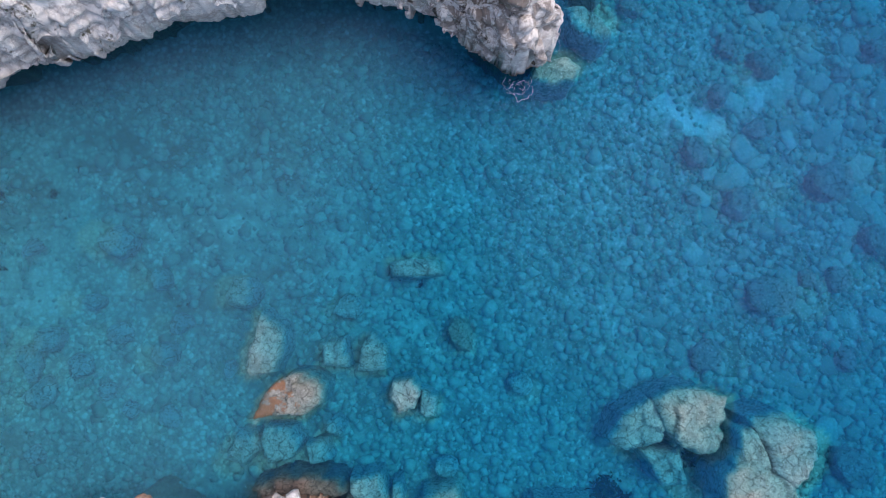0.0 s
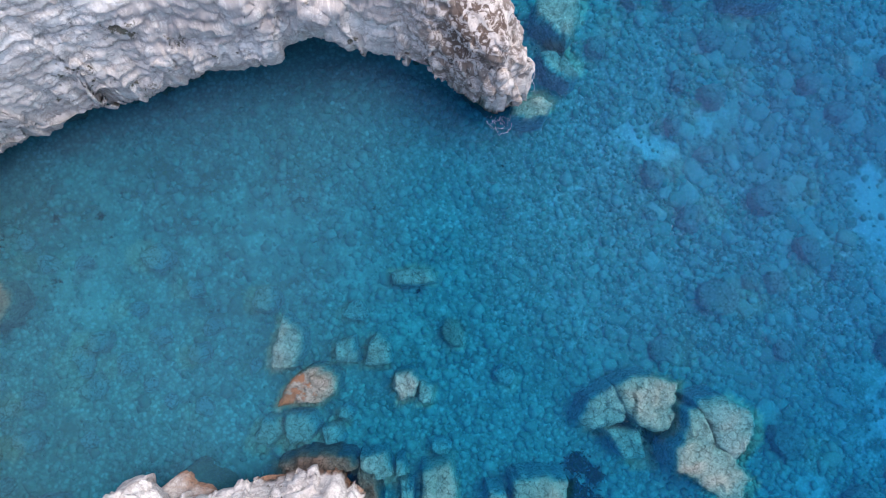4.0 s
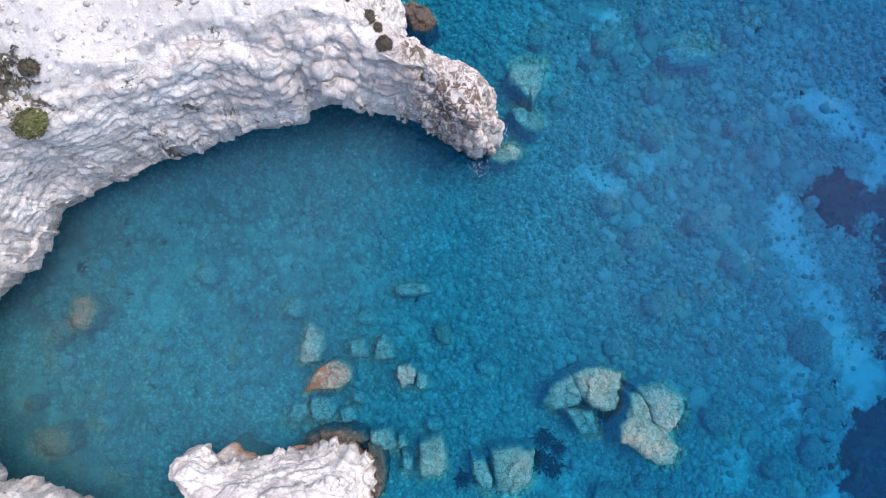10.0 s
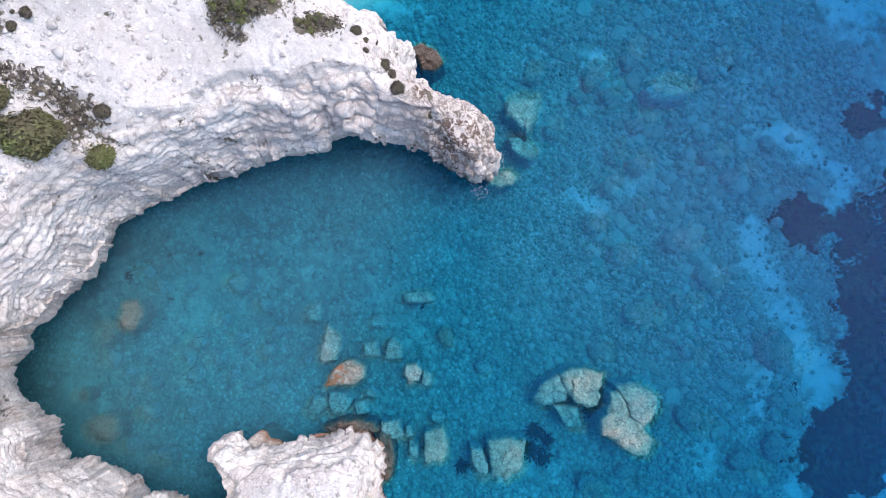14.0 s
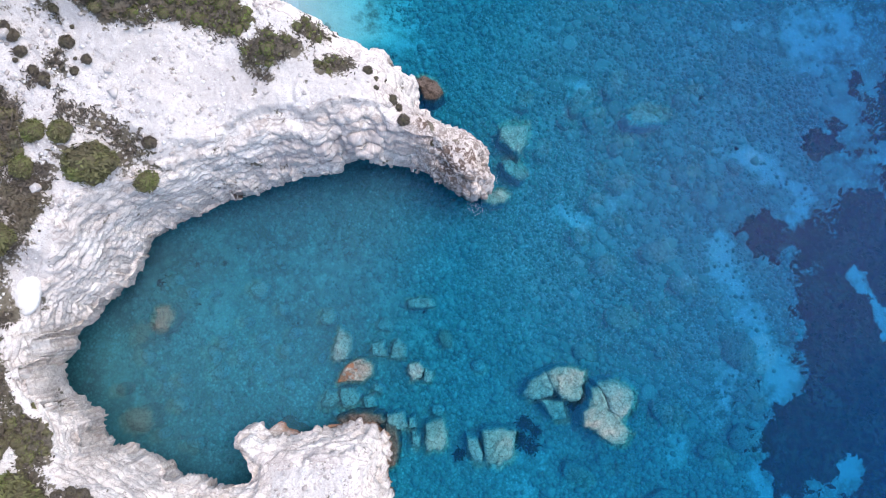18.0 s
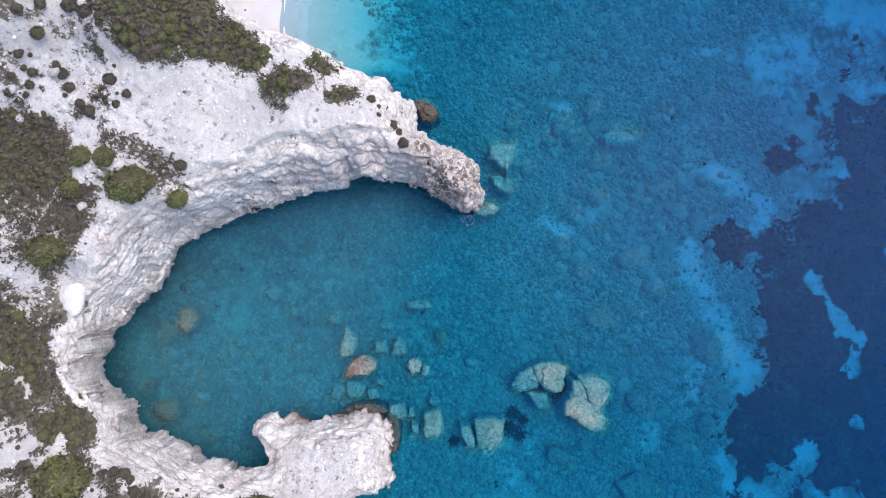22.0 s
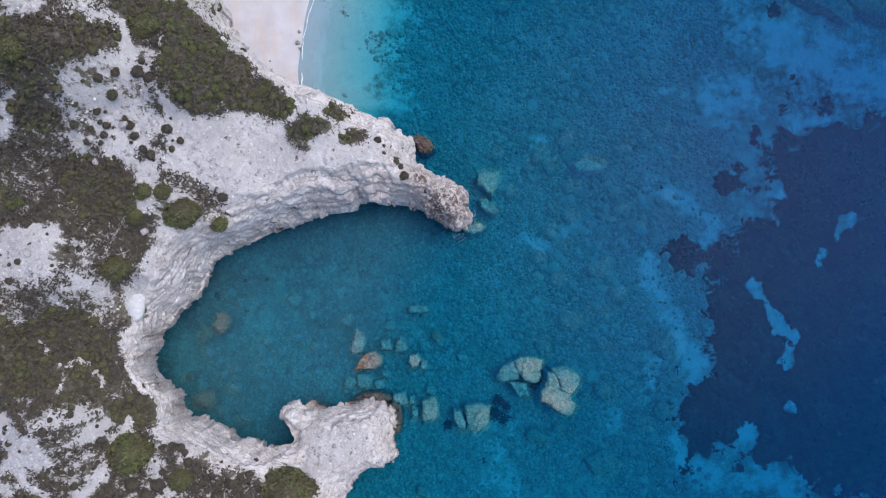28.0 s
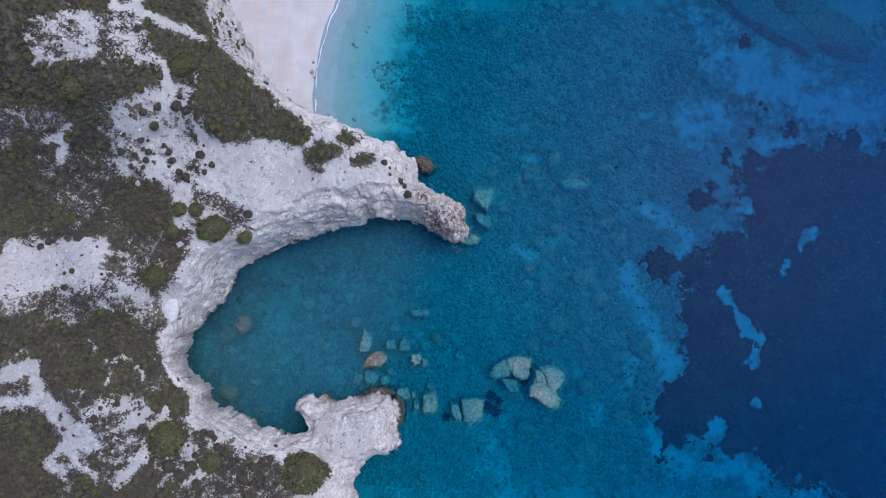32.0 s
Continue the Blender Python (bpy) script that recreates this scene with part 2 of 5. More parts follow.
def water_mat():
    """Sea water: what lies below shows through, tinted by the water's depth; the water itself scatters a little blue."""
    m = Nodes("sea_water")
    m.nt.nodes.remove(m.bsdf)
    d = m.attr("depth")
    rgb = m.node("ShaderNodeCombineColor")
    for i, keep in enumerate(WATER_KEEP):
        m.put(m.math("POWER", keep, d), rgb.inputs[i])
    clear = m.node("ShaderNodeBsdfTransparent")
    m.put(rgb.outputs[0], clear.inputs["Color"])
    murk = m.node("ShaderNodeBsdfDiffuse")
    murk.inputs["Color"].default_value = (*WATER_BLUE, 1)
    body = m.node("ShaderNodeMixShader")
    m.put(m.math("SUBTRACT", 1.0, m.math("POWER", WATER_CLEAR, d)), body.inputs[0])
    m.put(clear.outputs[0], body.inputs[1])
    m.put(murk.outputs[0], body.inputs[2])
    # milky silt off the beach; grey bay murk that also paints the cliffs' shade
    silt_shade = m.node("ShaderNodeBsdfDiffuse")
    m.put(m.mix(m.attr("milk"), (0.13, 0.215, 0.25), (0.28, 0.42, 0.50)), silt_shade.inputs["Color"])
    veiled = m.node("ShaderNodeMixShader")
    m.put(m.math("MULTIPLY", m.attr("silt_shade"), m.ramp(m.noise(m.pos(), 0.25, 4), 0.3, 0.7, 0.5, 0.66)), veiled.inputs[0])
    m.put(body.outputs[0], veiled.inputs[1])
    m.put(silt_shade.outputs[0], veiled.inputs[2])
    body = veiled
    gloss = m.node("ShaderNodeBsdfGlossy")
    gloss.inputs["Roughness"].default_value = 0.12
    ripples = m.node("ShaderNodeBump")
    ripples.inputs["Strength"].default_value = 0.25
    ripples.inputs["Distance"].default_value = 0.1
    m.put(m.noise(m.pos(), 1.4, 4, 0.6), ripples.inputs["Height"])
    m.put(ripples.outputs[0], gloss.inputs["Normal"])
    fres = m.node("ShaderNodeFresnel")
    fres.inputs["IOR"].default_value = 1.33
    m.put(ripples.outputs[0], fres.inputs["Normal"])
    top = m.node("ShaderNodeMixShader")
    m.put(m.math("MULTIPLY", fres.outputs[0], 0.13), top.inputs[0])
    m.put(body.outputs[0], top.inputs[1])
    m.put(gloss.outputs[0], top.inputs[2])
    m.put(top.outputs[0], m.out.inputs["Surface"])
    return m.mat


def rock_mat(name, light, dark, crust=None, amount=0.5):
    """Sea boulder: pale stone with darker pits, and an algae crust over part of it."""
    m = Nodes(name, 0.85, 0.25)
    p, o = m.pos(), m.local()
    c = m.mix(m.ramp(m.noise(p, 1.6, 6, 0.7), 0.36, 0.64), light, dark)
    c = m.mix(m.ramp(m.noise(p, 5.0, 6, 0.8), 0.52, 0.62, 0, 0.85), c, tuple(v * 0.4 for v in dark))
    c = m.mix(m.math('MULTIPLY', m.ramp(m.noise(p, 1.1, 5, 0.7, 1.5), 0.44, 0.56), m.ramp(m.cells(p, 1.6), 0.0, 0.09, 0.75, 0)), c, tuple(v * 0.3 for v in dark))
    c = m.mix(m.ramp(m.noise(p, 9.0, 3, 0.6), 0.58, 0.72, 0, 0.7), c, tuple(min(v * 1.45, 0.8) for v in light))
    if crust:
        sep = m.node("ShaderNodeSeparateXYZ")
        m.put(o, sep.inputs[0])
        side = m.math("SUBTRACT", m.noise(p, 1.1, 5, 0.65), m.math("MULTIPLY", sep.outputs[0], 0.09))
        c = m.mix(m.ramp(side, 0.62 - amount * 0.4, 0.70 - amount * 0.4), c, crust)
    m.colour(c)
    m.bump(m.noise(p, 3.5, 8, 0.75), 1.0, 0.4)
    return m.mat


def crag_mat():
    """Broken limestone blocks: white, cream and grey, with dark pits."""
    m = Nodes("broken_limestone", 0.95, 0.15)
    p = m.pos()
    c = m.mix(m.ramp(m.noise(p, 0.9, 4, 0.6), 0.4, 0.6), (0.58, 0.56, 0.55), (0.42, 0.39, 0.375))
    c = m.mix(m.ramp(m.noise(p, 1.4, 5, 0.7), 0.48, 0.66, 0, 0.8), c, (0.42, 0.38, 0.37))
    c = m.mix(m.ramp(m.noise(p, 7.0, 5, 0.75), 0.54, 0.66, 0, 0.8), c, (0.30, 0.265, 0.25))
    c = m.mix(m.ramp(m.noise(p, 5.0, 4, 0.7), 0.44, 0.3, 0, 0.8), c, (0.88, 0.87, 0.86))
    m.colour(c)
    m.bump(m.noise(p, 5.0, 6, 0.75), 0.9, 0.15)
    return m.mat


def cobble_mat():
    m = Nodes("cobble_stone", 0.85, 0.2)
    r = m.math("FRACT", m.math("ADD", m.rand(), m.island()))
    c = m.mix(m.ramp(r, 0.0, 1.0), (0.20, 0.21, 0.185), (0.345, 0.35, 0.315))
    c = m.mix(m.ramp(m.noise(m.pos(), 5, 4), 0.45, 0.7, 0, 0.6), c, (0.16, 0.17, 0.13))
    m.colour(c)
    return m.mat


def scree_mat():
    m = Nodes("white_scree", 0.95, 0.15)
    c = m.mix(m.ramp(m.island(), 0.2, 0.8), (0.68, 0.67, 0.66), (0.36, 0.33, 0.32))
    m.colour(m.mix(m.ramp(m.noise(m.pos(), 8, 4), 0.5, 0.7, 0, 0.5), c, (0.5, 0.45, 0.42)))
    return m.mat


def beach_mat():
    m = Nodes("beach_pebbles", 0.9, 0.2)
    p = m.pos()
    c = m.mix(m.ramp(m.noise(p, 0.35, 4), 0.35, 0.65), (0.50, 0.475, 0.485), (0.58, 0.565, 0.585))
    c = m.mix(m.ramp(m.noise(m.stretch(p, (0.9, 0.12, 1)), 1.0, 5, 0.6), 0.5, 0.62, 0, 0.6), c, (0.58, 0.47, 0.41))
    c = m.mix(m.ramp(m.noise(p, 7, 3), 0.5, 0.75, 0, 0.5), c, (0.68, 0.655, 0.65))
    m.colour(c)
    m.bump(m.noise(p, 6, 5, 0.7), 0.5, 0.08)
    return m.mat


def leaf_mat(name, a, b, fresh):
    m = Nodes(name, 0.7, 0.25)
    c = m.mix(m.island(), a, b)
    c = m.mix(m.ramp(m.noise(m.pos(), 0.35, 4, 0.6), 0.5, 0.7, 0, 0.9), c, fresh)
    c = m.mix(m.ramp(m.noise(m.pos(), 0.17, 6, 0.65), 0.50, 0.64, 0, 0.65), c, (0.105, 0.084, 0.06))
    m.colour(c)
    return m.mat


def plain_mat(name, a, b, scale, rough=0.9):
    m = Nodes(name, rough, 0.2)
    m.colour(m.mix(m.ramp(m.noise(m.pos(), scale, 5, 0.7), 0.35, 0.65), a, b))
    return m.mat


WATER_KEEP = (0.58, 0.924, 0.974)      # share of red, green, blue kept per metre of depth
WATER_CLEAR = 0.962
WATER_BLUE = (0.008, 0.098, 0.305)
LIMESTONE, SEABED, WATER = limestone(), seabed_mat(), water_mat()
PALE_ROCK = rock_mat("pale_boulder_stone", (0.45, 0.49, 0.45), (0.29, 0.33, 0.30))
GREY_ROCK = rock_mat("grey_boulder_stone", (0.47, 0.51, 0.49), (0.29, 0.32, 0.305))
DARK_ROCK = rock_mat("brown_boulder_stone", (0.40, 0.33, 0.28), (0.25, 0.21, 0.18))
RED_ROCK = rock_mat("rusty_boulder_stone", (0.44, 0.44, 0.40), (0.25, 0.24, 0.21), (0.34, 0.17, 0.095), 0.2)
DEEP_ROCK = rock_mat("deep_boulder_stone", (0.36, 0.38, 0.33), (0.23, 0.25, 0.215))
WEED_ROCK = rock_mat("weedy_shore_rock", (0.25, 0.19, 0.16), (0.12, 0.09, 0.075))
COBBLE, SCREE, BEACH, CRAG = cobble_mat(), scree_mat(), beach_mat(), crag_mat()
LEAF = leaf_mat("maquis_leaves", (0.078, 0.078, 0.038), (0.145, 0.145, 0.064), (0.13, 0.165, 0.048))
FRESH = leaf_mat("bright_leaves", (0.065, 0.085, 0.024), (0.13, 0.165, 0.045), (0.15, 0.20, 0.045))
HEATH = leaf_mat("dry_heath", (0.058, 0.050, 0.042), (0.12, 0.102, 0.085), (0.10, 0.10, 0.06))
WOOD = plain_mat("shrub_wood", (0.10, 0.08, 0.06), (0.2, 0.16, 0.12), 9)
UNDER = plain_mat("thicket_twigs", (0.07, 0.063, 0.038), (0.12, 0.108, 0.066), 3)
GRASS = leaf_mat("seagrass_blades", (0.010, 0.018, 0.010), (0.03, 0.045, 0.022), (0.03, 0.035, 0.02))
CHALK = plain_mat("bare_chalk", (0.70, 0.695, 0.69), (0.55, 0.54, 0.53), 2.5)
FOAM = plain_mat("sea_foam", (0.72, 0.76, 0.78), (0.85, 0.87, 0.88), 6, 0.6)


# ---- plan, in metres ----
SHORE_NORTH = [(-90, 260), (-52, 120), (-42, 75), (-36, 57), (-32.4, 49.3), (-29.8, 43.2), (-26.3, 39.2), (-22.6, 36.1), (-19.6, 34.1), (-15.7, 33.4), (-11.9, 32.0), (-8.0, 30.3), (-4.5, 28.5), (-2.3, 27.0), (-1.9, 23.6), (1.3, 21.8), (4.5, 20.3), (5.7, 18.6), (5.5, 17.1), (6.7, 15.7)]
BAY_NORTH = [(5.9, 14.3), (3.8, 13.8), (1.9, 14.7), (-0.1, 16.0), (-2.4, 16.9), (-5.7, 17.4), (-8.5, 17.6), (-10.2, 17.0), (-11.2, 16.3), (-15.2, 15.9), (-18.1, 15.0), (-20.5, 14.2), (-22.9, 13.4), (-25.7, 11.9), (-27.6, 11.1), (-29.3, 10.1), (-30.7, 8.7), (-31.6, 7.3), (-32.1, 5.9), (-32.9, 4.1), (-34.2, 2.4), (-35.7, 0.9), (-36.4, -0.9), (-36.9, -2.9), (-36.5, -5.0)]
BAY_SOUTH = [(-35.9, -6.4), (-35.0, -8.0), (-33.5, -10.3), (-33.1, -12.0), (-31.0, -13.7), (-27.9, -15.3), (-24.9, -16.5), (-22.2, -17.4), (-19.9, -17.2), (-18.6, -16.7), (-19.4, -15.4), (-20.8, -14.0), (-20.6, -12.7), (-19.0, -11.8), (-17.4, -12.9), (-15.5, -13.1), (-12.8, -12.4), (-10.0, -12.1), (-7.2, -12.0), (-5.4, -13.0), (-4.9, -15.1), (-5.4, -17.3), (-4.7, -18.8), (-5.4, -20.6), (-7.9, -21.3), (-10.2, -22.5), (-11.3, -24.5), (-11.8, -25.9), (-11.1, -27.8), (-13, -33), (-12, -42), (-20, -70), (-40, -160), (-60, -260)]
OUTLINE = SHORE_NORTH + BAY_NORTH + BAY_SOUTH + [(-900, -300), (-900, 300)]
# ground heights inland: x, y, z
GROUND = [(-34.6, -10.6, 13.5), (-37.2, -5.2, 14.8), (-43.8, 6.4, 21.3), (-31.8, 29.4, 22), (-40.6, 30.9, 29), (-42.6, -10.6, 22), (-38.5, -2.2, 15), (-32, -15.5, 14.5), (-38.5, -6, 15.4), (-32.8, 24, 18), (-15.2, 26.8, 14.9), (-8.6, 28, 9.0), (-21, 18.7, 12.5), (-10.2, 21.5, 13), (-26, 19.3, 16.2), (-27.5, 14.5, 13.2), (-32.2, 15.9, 17.5), (-13.8, 20, 12), (-2.2, 19.5, 9.6)]
GROUND += [(-36.3, 1.6, 12.4), (3, 17.6, 6.5), (4.6, 18.6, 7.2), (-10.8, -14.8, 6.2), (-7, -17, 5.6), (-15, -18.5, 7.5), (-22.5, -20.5, 11), (-20, -27, 12), (-13, -24, 7), (-36, 8, 16), (-60, 0, 27), (-60, 40, 38), (-60, -40, 27), (-27, 45, 15), (-34, 60, 18), (-25, -40, 14), (-17, -14, 4.5)]
# the cliff's foot: x, y, height of its lower edge, width of its face
FOOT = [(4, 14.8, 0.6, 2.0), (-3, 17, 2.0, 3.0), (-8, 17.7, 4.8, 3.0), (-14, 16, 3.0, 3.2), (-21, 14, 2.5, 2.5), (-27, 11.4, 2.8, 1.8), (-32, 6, 5.0, 2.0), (-36, 0, 6.4, 1.7), (-36.9, -3.6, 11.0, 0.9), (-36.2, -5.8, 13.4, 0.7), (-33.8, -10.2, 12.4, 0.7), (-33.2, -12.2, 10.0, 0.9), (-30, -14, 6.4, 1.3), (-22.5, -17.4, 6.5, 2.2), (-19, -11.8, 2.3, 1.5), (-8, -11.6, 0.3, 2.4), (-4, -15, 0.2, 2.4), (-5, -21, 0.6, 2.4), (-11, -27, 2.5, 4.0), (-1.6, 26, 1.0, 3.5), (-10, 32, 3.0, 3.0), (-20, 36, 4.5, 2.5), (-32, 52, 4.0, 3.0), (5, 20, 1.0, 1.8)]
SHORELINE = [(-20.4, 34.0), (-21.2, 38.8), (-21.0, 43.0), (-20.2, 49.3), (-18.9, 54.6), (-17.5, 57.9), (-14, 75), (-12, 110), (-20, 260)]
# pale sand: lines of points, half width, strength
SAND = [([(35.5, 9.3), (36.9, 4.2), (38.8, 0.2), (41.3, -3.8), (42.7, -6.7), (41.6, -9.2)], 1.5, 1.0), ([(39.0, 20.8), (43.1, 18.7), (46.6, 15.1), (45.0, 13.0)], 1.3, 0.9), ([(51.9, 5.9), (54.9, 2.9), (56.8, -1.7), (59.4, -2.7), (57.7, -6.7)], 1.2, 1.0), ([(64.7, 9.6), (68.3, 14.9), (70.6, 17.0)], 2.2, 0.75), ([(60.5, 19.4), (58.0, 21.5)], 1.1, 0.8), ([(50.4, -18.0), (50.9, -18.2)], 1.5, 1.0), ([(57.6, -14.1), (58.1, -14.3)], 0.9, 0.9)]
SAND += [([(41.6, -23.3), (48.5, -25.2), (54.6, -24.2), (57.5, -27.1)], 2.0, 0.9), ([(38.8, -18.5), (40.2, -22.4)], 1.1, 0.8), ([(48.0, 36.4), (52.8, 37.5)], 3.0, 1.0), ([(38.4, 37.3), (45.9, 37.4)], 1.1, 0.75), ([(60.4, 47.1), (67.9, 43.9), (73.1, 40.7), (81.9, 39.8)], 4.0, 1.0), ([(51.8, 50.2), (60.5, 50.4)], 2.5, 0.75), ([(60.7, 32.3), (69.4, 34.1)], 1.3, 0.9)]
SAND += [([(46.5, 56.8), (55.2, 54.7)], 2.5, 0.7), ([(35.0, -6.8), (34.4, -11.7)], 1.8, 0.75), ([(28.8, -14.6), (29.3, -16.5)], 1.4, 0.7), ([(65.5, -29.3), (67.6, -29.6)], 2.0, 0.9), ([(15.7, 13.3), (18.3, 11.6)], 1.0, 0.8), ([(21.5, 14.5), (23.9, 14.8)], 0.9, 0.7), ([(36.2, 21.9), (36.4, 21.3)], 0.8, 0.7), ([(16.2, 29.9), (18.5, 29.3)], 0.9, 0.7), ([(9.0, -16.6), (12.8, -17.1)], 1.2, 0.7), ([(10, -20.7), (13.3, -27.9)], 3.0, 0.6)]
# the seagrass meadow's outline, and its outlying tufts: x, y, radius
MEADOW = [(56.1, 27.4), (57.4, 32.2), (61.3, 31.0), (66.4, 36.4), (67.8, 34.0), (72.6, 32.6), (78.4, 37.5), (81.4, 34.8), (85.5, 33.3), (111.0, 36), (160, 40), (160, -60), (90, -38), (73.6, -32.0), (68.6, -29.1), (61.6, -28.1), (56.6, -25.2), (53.7, -22.3), (47.7, -22.3), (43.7, -22.8), (40.2, -19.4), (40.0, -12.6), (43.1, -9.7), (45.2, -6.7), (45.5, -0.7), (45.2, 5.3), (46.5, 11.5), (50.7, 12.6), (52.0, 17.3), (55.7, 17.8), (57.8, 19.9), (57.0, 24.2)]
TUFTS = [(49.0, 22.5, 1.9), (41.1, 10.7, 2.4), (76.2, 37.5, 0.8), (78.5, 39.2, 0.8), (66.9, 36.8, 0.8), (57.1, 47.0, 0.6), (62.3, 41.1, 0.5), (58.4, 53.1, 0.6), (55.8, 54.8, 0.6), (59.9, 35.6, 0.9), (51.3, 25.2, 0.7)]
# dense maquis: outlines, in the plan
MAQUIS = [
    [(-54, 44), (-41.5, 47.4), (-42.2, 41.7), (-44.9, 41.2), (-48.8, 39.2), (-49.6, 36), (-49.4, 32.9), (-43.8, 32.9), (-38.5, 33.5), (-36.5, 34.8), (-35.3, 33.9), (-35.5, 31.9), (-36.8, 30.1), (-39.4, 27.7), (-40.8, 26.2), (-44.8, 27.1), (-50.5, 28.0), (-58, 27)],
    [(-39.1, 42.7), (-36.1, 40.8), (-34.2, 39.9), (-32.4, 41.0), (-31, 42), (-28.6, 40), (-25.1, 34.6), (-23.2, 34.7), (-21.4, 31.9), (-18.4, 30.2), (-16.6, 28.0), (-19.5, 26.4), (-23.6, 27.4), (-28.3, 25.6), (-30.1, 26.6), (-31.5, 28.4), (-32.2, 30.7), (-31.2, 32.4), (-31.9, 34.9), (-34.7, 35.5), (-36.2, 36.6)],
    [(-39.7, 48.1), (-35, 56), (-33.1, 51.3), (-31.1, 45.6), (-32.8, 41.8), (-35.0, 43.1), (-37.6, 43.6), (-40.3, 43.9)],
]
MAQUIS += [
    [(-60, 23.2), (-51.8, 24.2), (-53.4, 18.7), (-50.0, 16.5), (-49.1, 13.4), (-53.3, 12.9), (-60, 10.7)],
    [(-44.0, 19.7), (-41.1, 20.6), (-38.4, 20.2), (-36.4, 18.3), (-35.7, 13.9), (-38.8, 12.6), (-41.7, 12.9), (-43.3, 14.8), (-44.3, 17.5)],
    [(-43.4, 26.4), (-41.5, 25.1), (-43.2, 22.1), (-45.9, 22.3), (-47.9, 24.9)],
]
MAQUIS += [
    [(-57, 1.1), (-51.5, 1.5), (-47.9, 0.3), (-45.2, 1.1), (-42.1, 1.9), (-40.6, -0.2), (-38.6, -1.8), (-39.0, -5.4), (-38.9, -8.4), (-36.9, -10.7), (-34.2, -13), (-35.6, -13.4), (-38.9, -10.1), (-41.0, -10.0), (-44.5, -8.5), (-49.2, -8.7), (-49.9, -6.4), (-51.5, -4.9), (-57, -4.5)],
    [(-58, -11.3), (-50.4, -11.9), (-49.1, -14.5), (-46.9, -17.5), (-51.0, -19.1), (-48.1, -20.6), (-46.9, -28), (-60, -28)],
    [(-46.3, -18.3), (-45.2, -20.7), (-42.1, -21.8), (-37.6, -20.3), (-34.9, -22.2), (-34.3, -28), (-46.9, -28)],
]
MAQUIS += [
    [(-37.6, -8.9), (-35.2, -8.2), (-33.2, -10.0), (-33.0, -11.4), (-33.4, -12.9), (-35.7, -13.8), (-37.9, -12.1)],
    [(-18.7, 25.3), (-15.7, 27.2), (-12.9, 26.4), (-14.1, 24.9), (-16.6, 23.1)],
    [(-13.6, 29.4), (-11.6, 30.4), (-9.9, 29.0), (-11.9, 27.2), (-13.6, 27.4)],
]
MAQUIS += [
    [(-12.0, 25.1), (-10.3, 26.3), (-8.0, 25.6), (-8.5, 24.4), (-10.9, 24.1)],
]
# broken cover of low brown heath and white ground: outlines and share
HEATH_LAND = [
    ([(-60, 27.4), (-39.6, 27.4), (-43.7, 19.0), (-42.8, 12.0), (-53.1, 11.7), (-60, 10.7)], 0.60), ([(-43.7, 13.2), (-33.7, 13.1), (-35.2, 8), (-36.9, 5.1), (-39.5, 4.7), (-42.3, 7.2)], 0.66)]
HEATH_LAND += [
    ([(-48.8, -8.6), (-38.3, -10.0), (-33.1, -14.1), (-27, -18.4), (-22.9, -20), (-19.2, -23.6), (-25.3, -28), (-46.1, -28), (-49.1, -12.3)], 0.52), ([(-43.4, 41.8), (-38.3, 44.3), (-32.1, 42.4), (-30.0, 41.5), (-26.6, 32.8), (-31.2, 32.8), (-35.0, 33.6), (-40.2, 33.6)], 0.52),
    ([(-49.5, 38.7), (-45.8, 40.7), (-41.3, 33.6), (-49.5, 32.5)], 0.40), ([(-57, -3.8), (-49.9, -5.7), (-48.2, -12.2), (-57.1, -12.1)], 0.54), ([(-42, 6), (-38, 4.4), (-37.6, 0), (-39.4, -3), (-41, 0.5), (-54, 1), (-54, 3.5)], 0.50), ([(-38.6, -2.0), (-38.1, -4.4), (-36.6, -5.2), (-34.6, -7.8), (-36.9, -8.7), (-40.8, -7.9), (-41.3, -2.0)], 0.62), ([(-41, 27), (-33, 31), (-33, 20), (-41, 20)], 0.36), ([(-40, 54), (-22, 37), (-20, 34), (-32, 46)], 0.5), ([(-33, 19), (-27, 16.5), (-26, 14), (-33, 14)], 0.42)]
# bare white trails through the cover: lines of points, half width
BARE = [([(-46.6, -2.1), (-45.7, -4.0), (-43.4, -5.8), (-42.5, -7.9)], 0.3), ([(-43.5, -5.7), (-42.4, -4.6), (-40.6, -5.6), (-39.5, -7.6)], 0.3), ([(-54.3, -6.5), (-52.0, -5.2), (-51.3, -7.9), (-50.5, -10.5), (-48.3, -10.8), (-46.3, -13.5)], 0.7), ([(-55.1, -10.3), (-51.6, -9.7)], 0.6), ([(-48.7, -12.6), (-46.6, -15.9), (-50.2, -18.7)], 0.75), ([(-46.7, -16.7), (-45.4, -19.9), (-44.4, -21.6)], 0.45), ([(-46.2, -14), (-44.6, -14.6)], 1.5)]
BARE += [([(-47.9, 24.9), (-49.6, 21.7)], 0.5), ([(-50.8, 24.2), (-46.1, 25.7)], 0.35), ([(-35.4, 35.1), (-35.0, 32.1)], 0.35), ([(-39.6, -13.4), (-38.9, -12.0)], 0.5), ([(-37.2, -12.7), (-36.8, -14.0)], 0.6), ([(-42.5, -22.2), (-39.4, -19.7), (-37.7, -15.9), (-36.7, -11.6)], 0.6), ([(-35.6, -20.5), (-37.0, -22.4)], 0.4), ([(-34.2, -15.5), (-32.3, -17.1), (-33.3, -20.2)], 0.4), ([(-42.5, 43.4), (-39.9, 43.5), (-36.6, 42.2), (-33.4, 41.3)], 0.6), ([(-49.0, 34.2), (-49.7, 32.8)], 0.4)]
